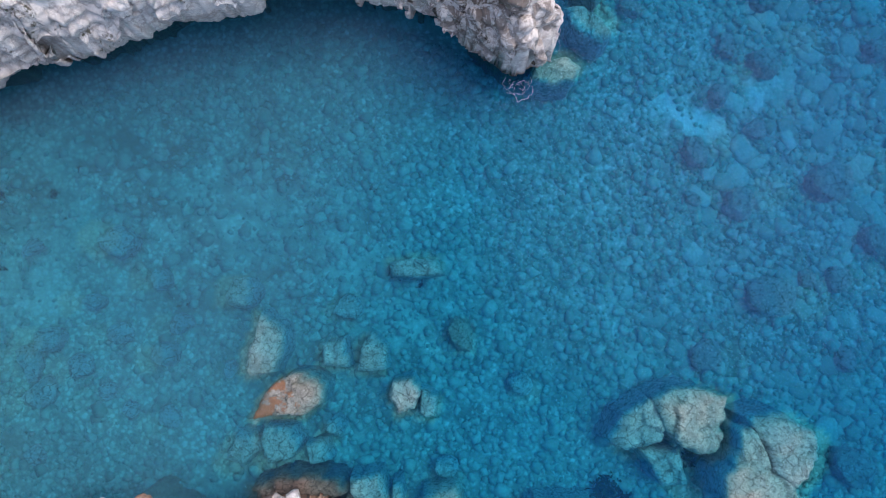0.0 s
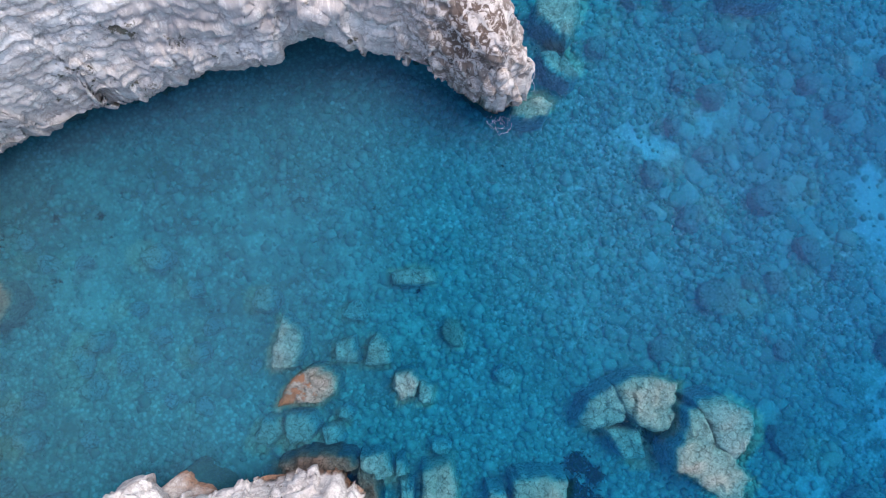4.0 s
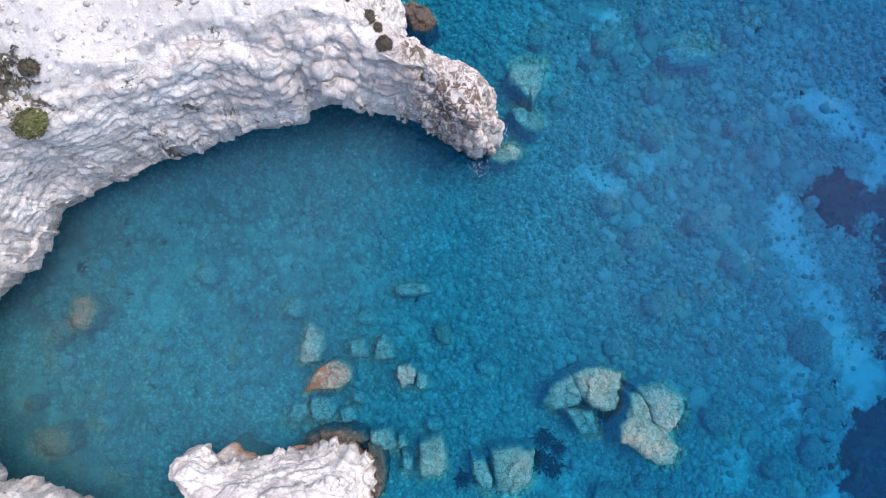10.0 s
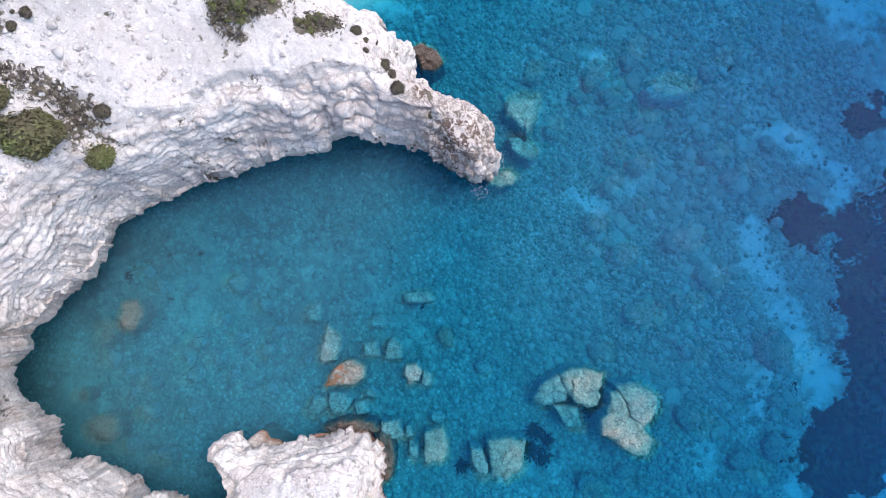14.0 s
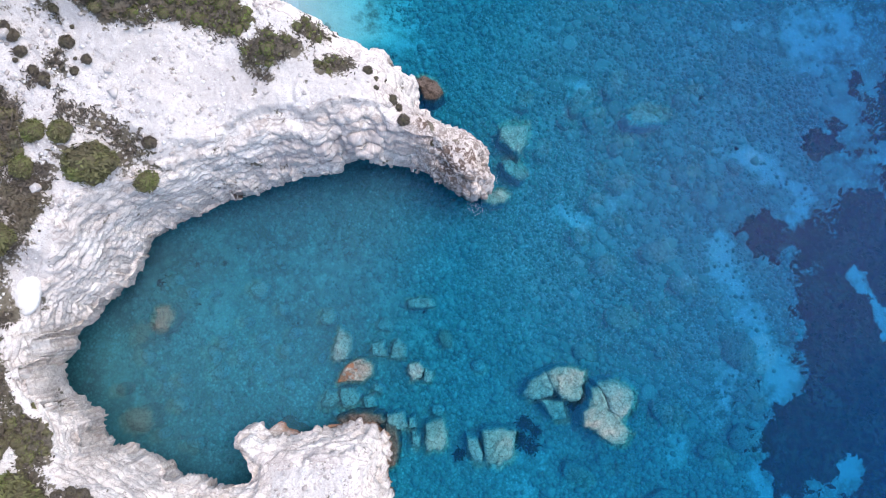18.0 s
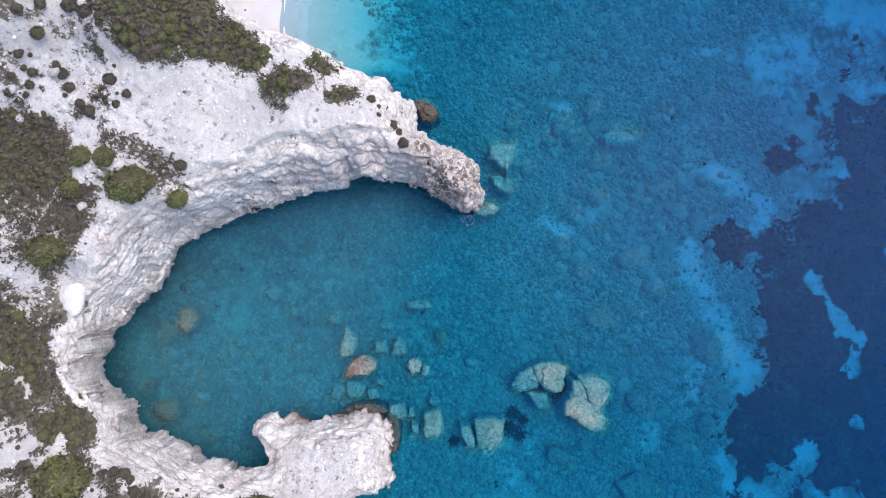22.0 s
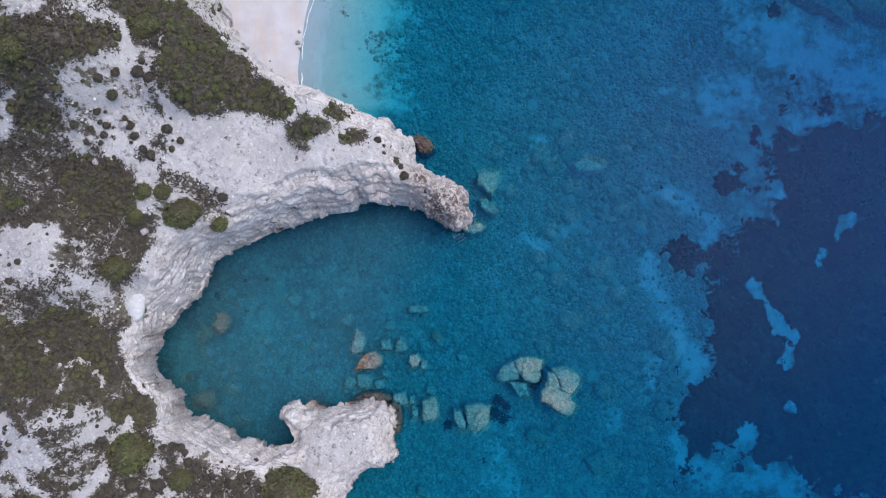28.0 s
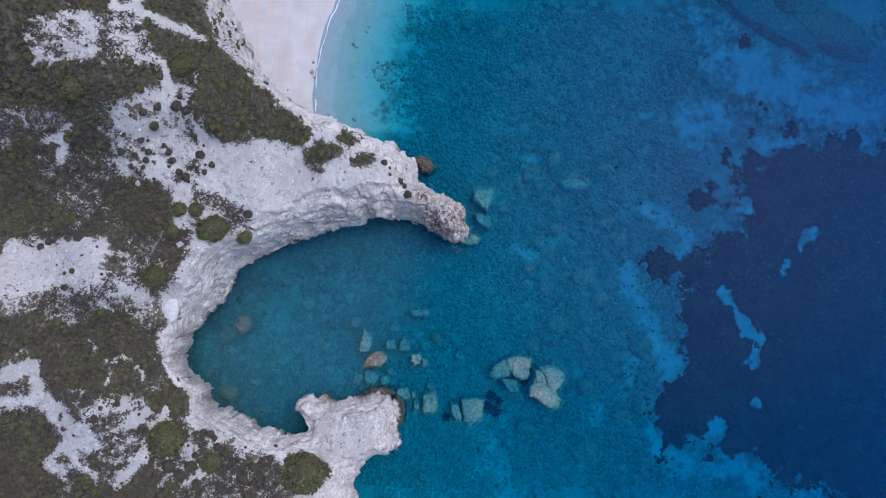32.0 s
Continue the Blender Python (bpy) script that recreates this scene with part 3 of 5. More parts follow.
# a low scarp across the headland's white slope
SCARP = [(-23.5, 16.1), (-21.8, 16.9), (-20.2, 17.5), (-19.0, 18.8), (-16.5, 20.5), (-14.1, 20.8), (-13.1, 20.1), (-8.5, 21.4), (-6.2, 21.5)]

# ---- form helpers ----
def lattice(ix, iy, iz):
    h = (ix * 374761393 + iy * 668265263 + iz * 1274126177) & 0x7FFFFFFF
    h = ((h ^ (h >> 13)) * 1274126177) & 0x7FFFFFFF
    return ((h ^ (h >> 16)) & 0xFFFF) / 32767.5 - 1.0


def smooth_noise(x, y, z):
    fl = [np.floor(v) for v in (x, y, z)]
    i = [v.astype(np.int64) for v in fl]
    u = [v - w for v, w in zip((x, y, z), fl)]
    u = [v * v * v * (v * (v * 6 - 15) + 10) for v in u]
    total = 0.0
    for a in (0, 1):
        for b in (0, 1):
            for c in (0, 1):
                wgt = (u[0] if a else 1 - u[0]) * (u[1] if b else 1 - u[1]) * (u[2] if c else 1 - u[2])
                total = total + wgt * lattice(i[0] + a, i[1] + b, i[2] + c)
    return total


def fbm(x, y, z=0.0, scale=1.0, octaves=4, gain=0.5, seed=0.0):
    x, y = np.asarray(x, float), np.asarray(y, float)
    z = np.zeros_like(x) + z
    total, amp, norm = 0.0, 1.0, 0.0
    for k in range(octaves):
        s = scale * 2.03 ** k
        total = total + amp * smooth_noise(x * s + 17.3 * k + seed, y * s - 9.1 * k + seed * 1.7, z * s + 31.7)
        norm += amp
        amp *= gain
    return total / norm


def ridged(x, y, z=0.0, scale=1.0, octaves=4, seed=0.0):
    return 1 - 2 * np.abs(fbm(x, y, z, scale, octaves, 0.55, seed))


def step(v, a, b):
    t = np.clip((v - a) / (b - a), 0, 1)
    return t * t * (3 - 2 * t)


def spline(points, per):
    """Points on a smooth line through the given ones."""
    p = np.array(points, float)
    q = np.vstack([2 * p[0] - p[1], p, 2 * p[-1] - p[-2]])
    out = []
    for k in range(1, len(q) - 2):
        for u in np.linspace(0, 1, per, endpoint=False):
            a, b, c, d = q[k - 1], q[k], q[k + 1], q[k + 2]
            out.append(0.5 * (2 * b + (c - a) * u + (2 * a - 5 * b + 4 * c - d) * u * u + (3 * b - a - 3 * c + d) * u ** 3))
    out.append(p[-1])
    return np.array(out)


def line_distance(x, y, pts):
    best = np.full(x.shape, 1e9)
    for (ax, ay), (bx, by) in zip(pts[:-1], pts[1:]):
        ex, ey = bx - ax, by - ay
        t = np.clip(((x - ax) * ex + (y - ay) * ey) / (ex * ex + ey * ey + 1e-12), 0, 1)
        best = np.minimum(best, (x - ax - t * ex) ** 2 + (y - ay - t * ey) ** 2)
    return np.sqrt(best)


def inside(x, y, pts):
    odd = np.zeros(x.shape, bool)
    for (ax, ay), (bx, by) in zip(pts, np.roll(pts, -1, axis=0)):
        hit = (ay > y) != (by > y)
        if ay != by:
            odd ^= hit & (x < (bx - ax) * (y - ay) / (by - ay) + ax)
    return odd


def blend(x, y, anchors, column, soft, power=1.6):
    top, low = 0.0, 0.0
    for a in anchors:
        w = ((x - a[0]) ** 2 + (y - a[1]) ** 2 + soft) ** -power
        top, low = top + w * a[column], low + w
    return top / low


def patches(x, y, spots):
    best = np.zeros(x.shape)
    for cx, cy, rx, ry in spots:
        r = np.sqrt(((x - cx) / rx) ** 2 + ((y - cy) / ry) ** 2)
        best = np.maximum(best, 1.25 - 0.75 * r)
    return np.clip(best, 0, 1)


def lines_field(x, y, lines):
    """1 on the lines, 0.5 at their half width, fading out; edges waver."""
    x, y = x + 1.3 * fbm(x, y, 0, 0.45, 5, 0.7, 6.0), y + 1.3 * fbm(x, y, 0, 0.45, 5, 0.7, 7.0)
    best = np.zeros(x.shape)
    for pts, half, *force in lines:
        p = np.array(pts, float)
        near = (x > p[:, 0].min() - 9) & (x < p[:, 0].max() + 9) & (y > p[:, 1].min() - 9) & (y < p[:, 1].max() + 9)
        best[near] = np.maximum(best[near], (force[0] if force else 1.0) * np.clip(1.0 - 0.42 * line_distance(x[near], y[near], p) / half, 0, 1))
    return best


def meadow_field(x, y):
    u, v = x + 1.8 * fbm(x, y, 0, 0.4, 5, 0.7, 8.0), y + 1.8 * fbm(x, y, 0, 0.4, 5, 0.7, 9.0)
    ring = np.array(MEADOW + MEADOW[:1], float)
    d = line_distance(u, v, ring)
    best = 0.5 + np.where(inside(u, v, ring[:-1]), d, -d) / 9.0
    for cx, cy, r in TUFTS:
        best = np.maximum(best, 0.5 + (r + 0.5 - np.sqrt((u - cx) ** 2 + (v - cy) ** 2)) / 2.0)
    return np.clip(best + 0.65 * fbm(x, y, 0, 0.28, 5, 0.7, 10.0) * (best > 0) * (best < 1.3), 0, 1)


def outline_field(x, y, pts, soft):
    """0.5 on the outline, rising inwards and falling outwards by 1 in soft metres."""
    p = np.array(pts, float)
    out = np.full(x.shape, -9.0)
    near = (x > p[:, 0].min() - 6) & (x < p[:, 0].max() + 6) & (y > p[:, 1].min() - 6) & (y < p[:, 1].max() + 6)
    d = line_distance(x[near], y[near], np.vstack([p, p[:1]]))
    out[near] = 0.5 + np.where(inside(x[near], y[near], p), d, -d) / soft
    return out


def cover_field(x, y):
    """How far plants cover the ground: over 0.5 they do. Dense maquis, and broken heath round it."""
    u, v = x + 1.1 * fbm(x, y, 0, 0.5, 5, 0.68, 46.0), y + 1.1 * fbm(x, y, 0, 0.5, 5, 0.68, 47.0)
    best = np.where(x < -56, 0.75, 0.0)
    for pts, share in HEATH_LAND:
        best = np.maximum(best, np.clip(outline_field(u, v, pts, 3.0), 0, share) + 0.0)
    best = best + 0.20 * fbm(x, y, 0, 0.22, 4, 0.6, 48.0) * (best > 0.2)
    for pts in MAQUIS:
        best = np.maximum(best, np.clip(outline_field(u, v, pts, 2.2), 0, 1.15))
    return best - 0.75 * step(lines_field(x, y, BARE), 0.35, 0.75)


def blocks(x, y, size, seed):
    """Broken rock: each cell of a random net is a tilted block of its own height. Also the distance to the next block."""
    u, v = x / size, y / size
    iu, iv = np.floor(u).astype(np.int64), np.floor(v).astype(np.int64)
    best, second, out = np.full(x.shape, 9.0), np.full(x.shape, 9.0), np.zeros(x.shape)
    for a in (-1, 0, 1):
        for b in (-1, 0, 1):
            r = [lattice(iu + a, iv + b, np.int64(seed + k)) for k in range(5)]
            du, dv = u - (iu + a + 0.5 + 0.45 * r[0]), v - (iv + b + 0.5 + 0.45 * r[1])
            d2 = du * du + dv * dv
            h = 0.55 * r[2] + 0.9 * (du * r[3] + dv * r[4])
            nearer = d2 < best
            second = np.where(nearer, best, np.minimum(second, d2))
            out = np.where(nearer, h, out)
            best = np.where(nearer, d2, best)
    return out, np.sqrt(second) - np.sqrt(best)


def solid_blocks(x, y, z, size, seed):
    """Broken rock in three dimensions: how far each block of a random net stands out."""
    u = [a / size + 0.5 * fbm(x, y, z, 0.6 / size, 2, 0.5, seed + k) for k, a in enumerate((x, y, z))]
    i = [np.floor(a).astype(np.int64) for a in u]
    best, out = np.full(x.shape, 99.0), np.zeros(x.shape)
    for a in (-1, 0, 1):
        for b in (-1, 0, 1):
            for c in (-1, 0, 1):
                cell = (i[0] + a, i[1] + b, i[2] + c)
                d = [u[k] - (cell[k] + 0.5 + 0.4 * lattice(*cell[:2], cell[2] + seed + 7 * k)) for k in range(3)]
                far = d[0] ** 2 + d[1] ** 2 + 1.6 * d[2] ** 2
                tilt = [lattice(*cell[:2], cell[2] + seed + 40 + 7 * k) for k in range(4)]
                near = far < best
                out = np.where(near, 0.6 * tilt[3] + 0.7 * (d[0] * tilt[0] + d[1] * tilt[1] + d[2] * tilt[2]), out)
                best = np.where(near, far, best)
    return out


EDGE = np.vstack([np.array(SHORE_NORTH[:2], float), spline(SHORE_NORTH[2:] + BAY_NORTH + BAY_SOUTH[:-3], 3), np.array(OUTLINE[-5:], float)])
WATERS_EDGE = spline(SHORELINE, 4)


def land_depth(x, y, both=False):
    """How far inside the land's edge a place lies; negative at sea. Ragged at three sizes."""
    near = line_distance(x, y, np.vstack([EDGE, EDGE[:1]]))
    d = np.where(inside(x, y, EDGE), near, -near)
    u, v = x + 0.5 * fbm(x, y, 0, 0.9, 3, 0.6, 23.0), y + 0.5 * fbm(x, y, 0, 0.9, 3, 0.6, 29.0)
    rag = 0.6 * fbm(x, y, 0, 0.4, 4, 0.6, 3.0) + 0.62 * blocks(u, v, 2.3, 31)[0] + 0.22 * blocks(u, v, 0.8, 37)[0]
    return (d + rag * (1 - step(d, 0.1, 1.1)), d) if both else d + rag * (1 - step(d, 0.1, 1.1))


def land_height(x, y, d):
    low = blend(x, y, FOOT, 2, 1.0, 2.0) * (1 + 0.35 * fbm(x, y, 0, 0.35, 3, 0.5, 5.0))
    wide = blend(x, y, FOOT, 3, 1.0, 2.0)
    high = blend(x, y, GROUND, 2, 9.0, 1.7)
    wx, wy = x + 0.9 * fbm(x, y, 0, 0.5, 4, 0.55, 13.0), y + 0.9 * fbm(x, y, 0, 0.5, 4, 0.55, 19.0)
    big, gap1 = blocks(wx * 0.75, wy, 2.6, 5)
    small, gap2 = blocks(wx, wy, 0.95, 9)
    broken = step(d, 0.05, 0.9) * (1 - step(d, wide * 1.3, wide * 2.2))
    rise = np.clip((d + broken * wide * (0.04 * big + 0.02 * small + 0.15 * fbm(x, y, 0, 0.3, 3, 0.5, 17.0))) / wide, 0, 1)
    rise = 1 - (1 - rise) ** 1.45
    steps = np.clip((high - low) / 1.9, 2, 6)
    shift = 0.8 * fbm(x, y, 0, 0.16, 4, 0.6, 14.0) + 0.30 * big + 0.10 * small
    q = rise * steps + shift
    ledge = (np.floor(q) + step(q - np.floor(q), 0.6, 0.95) - shift) / steps
    rise = rise + 0.6 * (ledge - rise) * step(d, 0.1, 0.8) * (1 - step(d, wide, wide * 1.3))
    z = low + np.maximum(high - low, 0.4) * rise
    u, v = x + 0.8 * fbm(x, y, 0, 0.5, 4, 0.6, 83.0), y + 0.8 * fbm(x, y, 0, 0.5, 4, 0.6, 84.0)
    line = np.array(SCARP, float)
    below = np.interp(u, line[:, 0], line[:, 1]) - v
    z = z - 1.0 * step(below, -0.1, 0.35) * (1 - step(below, 0.6, 4.5)) * step(u, line[0, 0] - 2, line[0, 0] + 1) * (1 - step(u, line[-1, 0] - 1, line[-1, 0] + 2))
    far = step(-x, 55, 300)
    z = z + far * (14 + 22 * fbm(x, y, 0, 0.012, 3, 0.5, 2.0))
    calm = np.clip(wide / 2.6, 0.5, 1)
    steep = step(d, -0.2, 0.4) * (1 - step(d + 1.2 * fbm(x, y, 0, 0.3, 3, 0.6, 33.0), wide * 0.95, wide * 1.75))
    z = z + steep * step(d, 0.05, 0.9) * calm * (0.35 * fbm(x, y, 0, 0.35, 3, 0.5, 21.0) + 0.30 * big + 0.12 * small)
    z = z + (1 - steep) * step(d, 0, 2) * 0.11 * small
    z = z + (1 - steep) * step(d, 0, 2) * (0.55 * fbm(x, y, 0, 0.13, 3, 0.5, 41.0) + 0.16 * ridged(x, y, 0, 0.8, 4, 51.0) + 0.22 * ridged(0.5 * (x + y), 1.2 * (y - x), 0, 0.3, 4, 53.0))
    return z, steep, rise


def shore_side(x, y):
    """Metres seaward of the beach's waterline; negative on the beach."""
    return x - np.interp(y, WATERS_EDGE[:, 1], WATERS_EDGE[:, 0]) + np.maximum(34 - y, 0) * 2.2


def seabed_height(x, y):
    z = np.interp(x, [-60, -38, -28, -5, 15, 35, 50, 90, 200, 900], [-1.4, -2.1, -2.7, -3.1, -3.8, -4.7, -5.6, -8, -14, -30])
    s = shore_side(x, y)
    z = np.maximum(z, -0.06 * np.maximum(s, 0) - 0.006 * np.maximum(s, 0) ** 2 - 0.10)
    z = np.where((s < -1) & (y > 36), -0.6, z)
    z = z + np.clip(-z / 2.5, 0, 1) * (0.35 * fbm(x, y, 0, 0.10, 3, 0.5, 61.0) + 0.18 * fbm(x, y, 0, 0.5, 3, 0.55, 71.0))
    return z


def axis(lo, hi, gap, far_lo, far_hi):
    mid = list(np.arange(lo, hi + gap / 2, gap))
    up, g = [], gap
    while (up or mid)[-1] < far_hi:
        g *= 1.35
        up.append((up or mid)[-1] + g)
    down, g = [], gap
    while (down[-1] if down else mid[0]) > far_lo:
        g *= 1.35
        down.append((down[-1] if down else mid[0]) - g)
    return np.array(down[::-1] + mid + up)


def mesh(name, verts, faces, material, smooth=True, attrs=None):
    me = bpy.data.meshes.new(name)
    if isinstance(faces, np.ndarray):
        k = faces.shape[1]
        me.vertices.add(len(verts))
        me.vertices.foreach_set("co", np.asarray(verts, np.float32).ravel())
        me.loops.add(faces.size)
        me.loops.foreach_set("vertex_index", faces.astype(np.int32).ravel())
        me.polygons.add(len(faces))
        me.polygons.foreach_set("loop_start", np.arange(0, faces.size, k, dtype=np.int32))
        me.update(calc_edges=True)
        me.validate()
    else:
        me.from_pydata([tuple(v) for v in verts], [], faces)
    if smooth:
        me.polygons.foreach_set("use_smooth", np.ones(len(me.polygons), bool))
    for key, values in (attrs or {}).items():
        a = me.attributes.new(key, "FLOAT", "POINT")
        a.data.foreach_set("value", np.asarray(values, np.float32).ravel())
    me.materials.append(material)
    me.update()
    return me


def part(name, data, parent, label=""):
    ob = new(name, data)
    ob.parent = parent
    return tagged(ob, label)


def grid_faces(nx, ny):
    i = np.arange(nx - 1)[:, None] * ny + np.arange(ny - 1)[None, :]
    return np.stack([i, i + ny, i + ny + 1, i + 1], -1).reshape(-1, 4)


# ---- boulders: place of the top, size across, angle, seed ----
class Boulder:
    every = []

    def __init__(self, x, y, top, a, b, material, label, turn=0.0, square=0.6, seed=1, lobes=(), outline=None):
        floor = float(seabed_height(np.array([x]), np.array([y]))[0])
        self.lobes = [(x, y, top, a, b, turn)] + list(lobes)
        self.floor, self.material, self.label, self.square, self.seed = floor, material, label, square, seed
        self.outline = outline
        Boulder.every.append(self)

    def shape(self):
        """Its mesh about (x, y, 0), once made."""
        x, y, top, a, b, turn = self.lobes[0]
        if self.outline:
            return slab_shape(np.array(self.outline, float) - (x, y), top, self.floor, self.seed)
        tall = (top - self.floor) / 2 + 0.3
        v, faces = rock_shape(a / 2 * 1.04, b / 2 * 1.04, tall, self.square, self.seed, 5 if top > -0.7 else 4)
        c, s = math.cos(turn), math.sin(turn)
        v = np.stack([v[:, 0] * c - v[:, 1] * s, v[:, 0] * s + v[:, 1] * c, v[:, 2]], 1)
        v[:, 2] += top - v[:, 2].max()
        return v, faces


def slab_shape(outline, top, floor, seed):
    """A flat-topped rock with the given outline: pitted top, broken rim, steep sides."""
    around, n = np.vstack([outline, outline[:1]]), 110
    run = np.concatenate([[0], np.cumsum(np.linalg.norm(np.diff(around, axis=0), axis=1))])
    u = np.linspace(0, run[-1], n, endpoint=False)
    o = np.stack([np.interp(u, run, around[:, k]) for k in (0, 1)], 1)
    o = (o + np.roll(o, 1, 0) + np.roll(o, -1, 0)) / 3
    mid = outline.mean(0)
    out = (o - mid) / np.linalg.norm(o - mid, axis=1)[:, None]
    size = np.linalg.norm(o - mid, axis=1).mean()
    o = o + out * min(1.0, size / 2.2) * (0.22 * fbm(o[:, 0], o[:, 1], 0, 1.1, 4, 0.65, seed * 1.9) + 0.15 * blocks(o[:, 0], o[:, 1], 0.7, seed)[0])[:, None]
    size = np.linalg.norm(o - mid, axis=1).mean()
    vs = []
    for s in np.concatenate([np.linspace(0.02, 0.86, 13), [0.93, 0.98]]):
        xy = mid + s * (o - mid)
        z = 0.30 * fbm(xy[:, 0], xy[:, 1], 0, 0.8, 5, 0.65, seed) + 0.26 * blocks(xy[:, 0], xy[:, 1], 0.9, seed + 3)[0]
        z = z - 0.10 * size * ((xy - mid) @ np.array([math.cos(seed), math.sin(seed)])) / size - 0.4 * s ** 8
        vs.append(np.column_stack([xy, top - 0.1 + z]))
    for s, k in ((1.02, 0.3), (1.05, 0.6), (1.12, 1.0)):
        low = (top - 0.45) * (1 - k) + (floor - 0.3) * k
        vs.append(np.column_stack([mid + s * (o - mid) * (1 + 0.04 * fbm(o[:, 0] + k, o[:, 1], 0, 1.0, 3))[:, None], np.full(n, low)]))
    i, j = np.arange(n), (np.arange(n) + 1) % n
    quads = np.concatenate([np.stack([r * n + i, (r + 1) * n + i, (r + 1) * n + j, r * n + j], 1) for r in range(len(vs) - 1)])
    return np.vstack(vs), quads


def rock_shape(rx, ry, rz, square, seed, level):
    """A rounded block with broken facets and pitted skin, about its own middle."""
    bm = bmesh.new()
    bmesh.ops.create_icosphere(bm, subdivisions=level, radius=1.0)
    v = np.array([w.co[:] for w in bm.verts])
    faces = np.array([[w.index for w in f.verts] for f in bm.faces])
    bm.free()
    rng = np.random.default_rng(seed)
    p, calm = 1 - 0.66 * square, 1.25 - square
    v = np.sign(v) * np.abs(v) ** np.array([p, p, 0.42])
    v /= np.abs(v).max(0)
    for k in range(15 if square < 0.8 else 6):
        n = rng.normal(size=3)
        n[2] *= 0.12 if k < 8 else 0.8
        n /= np.linalg.norm(n)
        reach = v @ n
        over = np.maximum(reach - rng.uniform(0.9 if square >= 0.8 else 0.68 if k < 5 else 0.8, 0.97) * reach.max(), 0)
        v -= over[:, None] * n * 0.92
    w = v * (rx, ry, rz)
    o = seed * 3.7
    size = min(rx, ry)
    n1 = fbm(w[:, 0] + o, w[:, 1], w[:, 2], 0.9 / size, 3, 0.55, o)
    n2 = ridged(w[:, 0] + o, w[:, 1], w[:, 2], 2.4 / max(size, 0.8), 4, o)
    push = 1 + 0.38 * calm * n1 + (0.05 + 0.09 * calm) * (n2 - 0.4) + 0.07 * fbm(w[:, 0], w[:, 1] + o, w[:, 2], 4.5, 3, 0.6, o)
    w = w * push[:, None]
    w = w - (w.max(0) + w.min(0)) / 2
    return w * ((rx, ry, rz) / w.max(0)), faces


def stone_grey(x, y, top, a, b, **more):
    return Boulder(x, y, top, a, b, GREY_ROCK, "submerged grey-green boulder resting on the pebbly seabed", **more)


def stone_deep(x, y, top, a, b, **more):
    return Boulder(x, y, top, a, b, DEEP_ROCK, "rounded grey boulder lying deep on the seabed", square=0.45, **more)


PALE_TOP = "pale pitted limestone boulder breaking the sea surface"
Boulder(15.1, -7.5, -0.22, 4.4, 4.0, PALE_ROCK, PALE_TOP, seed=4, outline=[(12.9, -6.2), (14.2, -5.6), (15.9, -5.5), (17.4, -6.1), (17.3, -7.2), (16.7, -9.5), (15.8, -9.6), (14.6, -9.1), (13.6, -8.0)])
stone_grey(12.3, -8.1, -0.8, 3.6, 3.6, seed=5, outline=[(11.2, -7.1), (12.8, -6.2), (14.1, -7.6), (13.8, -9.1), (11.5, -9.6), (10.2, -8.9)])
stone_grey(14.0, -10.7, -1.3, 3.0, 2.4, seed=6, outline=[(12.3, -9.5), (14.9, -9.7), (15.4, -11.7), (13.8, -11.8)])
Boulder(19.4, -11.2, -0.25, 5.4, 6.8, PALE_ROCK, "large pale comma-shaped limestone boulder awash in the sea", seed=7, outline=[(18.0, -7.9), (19.1, -8.0), (19.7, -9.0), (20.1, -10.4), (21.5, -11.3), (22.5, -12.9), (21.7, -14.1), (20.4, -14.3), (18.5, -12.9), (17.0, -12.1), (16.9, -11.2), (18.1, -9.5)])
stone_grey(21.2, -9.2, -0.4, 3.8, 3.4, seed=8, outline=[(18.7, -7.3), (20.9, -7.1), (22.9, -8.1), (23.1, -9.8), (22.3, -10.3), (21.6, -11.5), (20.2, -10.8), (19.6, -8.8)])
Boulder(0.2, -13.6, -0.45, 2.6, 4.0, PALE_ROCK, "oblong pale boulder just under the sea surface", seed=9, outline=[(-0.9, -12.2), (1.0, -11.6), (1.5, -13.0), (1.6, -14.4), (1.0, -15.1), (-0.8, -15.3), (-1.0, -14.2)])
Boulder(7.2, -14.6, -0.45, 4.6, 4.6, PALE_ROCK, "blocky pale boulder just under the sea surface", seed=10, outline=[(5.5, -12.9), (7.8, -12.6), (9.4, -12.9), (9.2, -15.4), (8.7, -16.3), (7.5, -16.9), (6.0, -16.6), (5.7, -14.4)])
stone_grey(4.7, -15.0, -0.8, 2.0, 3.2, seed=11, outline=[(3.8, -13.6), (5.0, -13.9), (5.6, -15.6), (5.5, -16.7), (4.8, -16.7), (3.8, -15.1)])
Boulder(-9.0, -6.3, 0.0, 4.3, 3.1, RED_ROCK, "rust-red and grey boulder breaking the bay's surface", seed=12, outline=[(-11.3, -7.8), (-10.9, -6.6), (-10.2, -5.7), (-9.2, -5.1), (-7.9, -5.0), (-7.0, -5.7), (-7.1, -6.6), (-8.1, -7.5), (-9.6, -7.4)])
Boulder(-10.8, -3.4, -0.35, 2.3, 4.0, GREY_ROCK, "tall grey slab of rock just below the surface", seed=13, outline=[(-11.2, -1.3), (-10.0, -2.2), (-9.6, -3.5), (-10.2, -5.0), (-11.6, -5.3), (-12.0, -4.5), (-11.5, -2.7)])
stone_grey(-6.6, -3.9, -0.9, 1.9, 2.1, seed=14, outline=[(-7.5, -3.3), (-6.1, -2.9), (-5.7, -4.7), (-7.4, -4.7)])
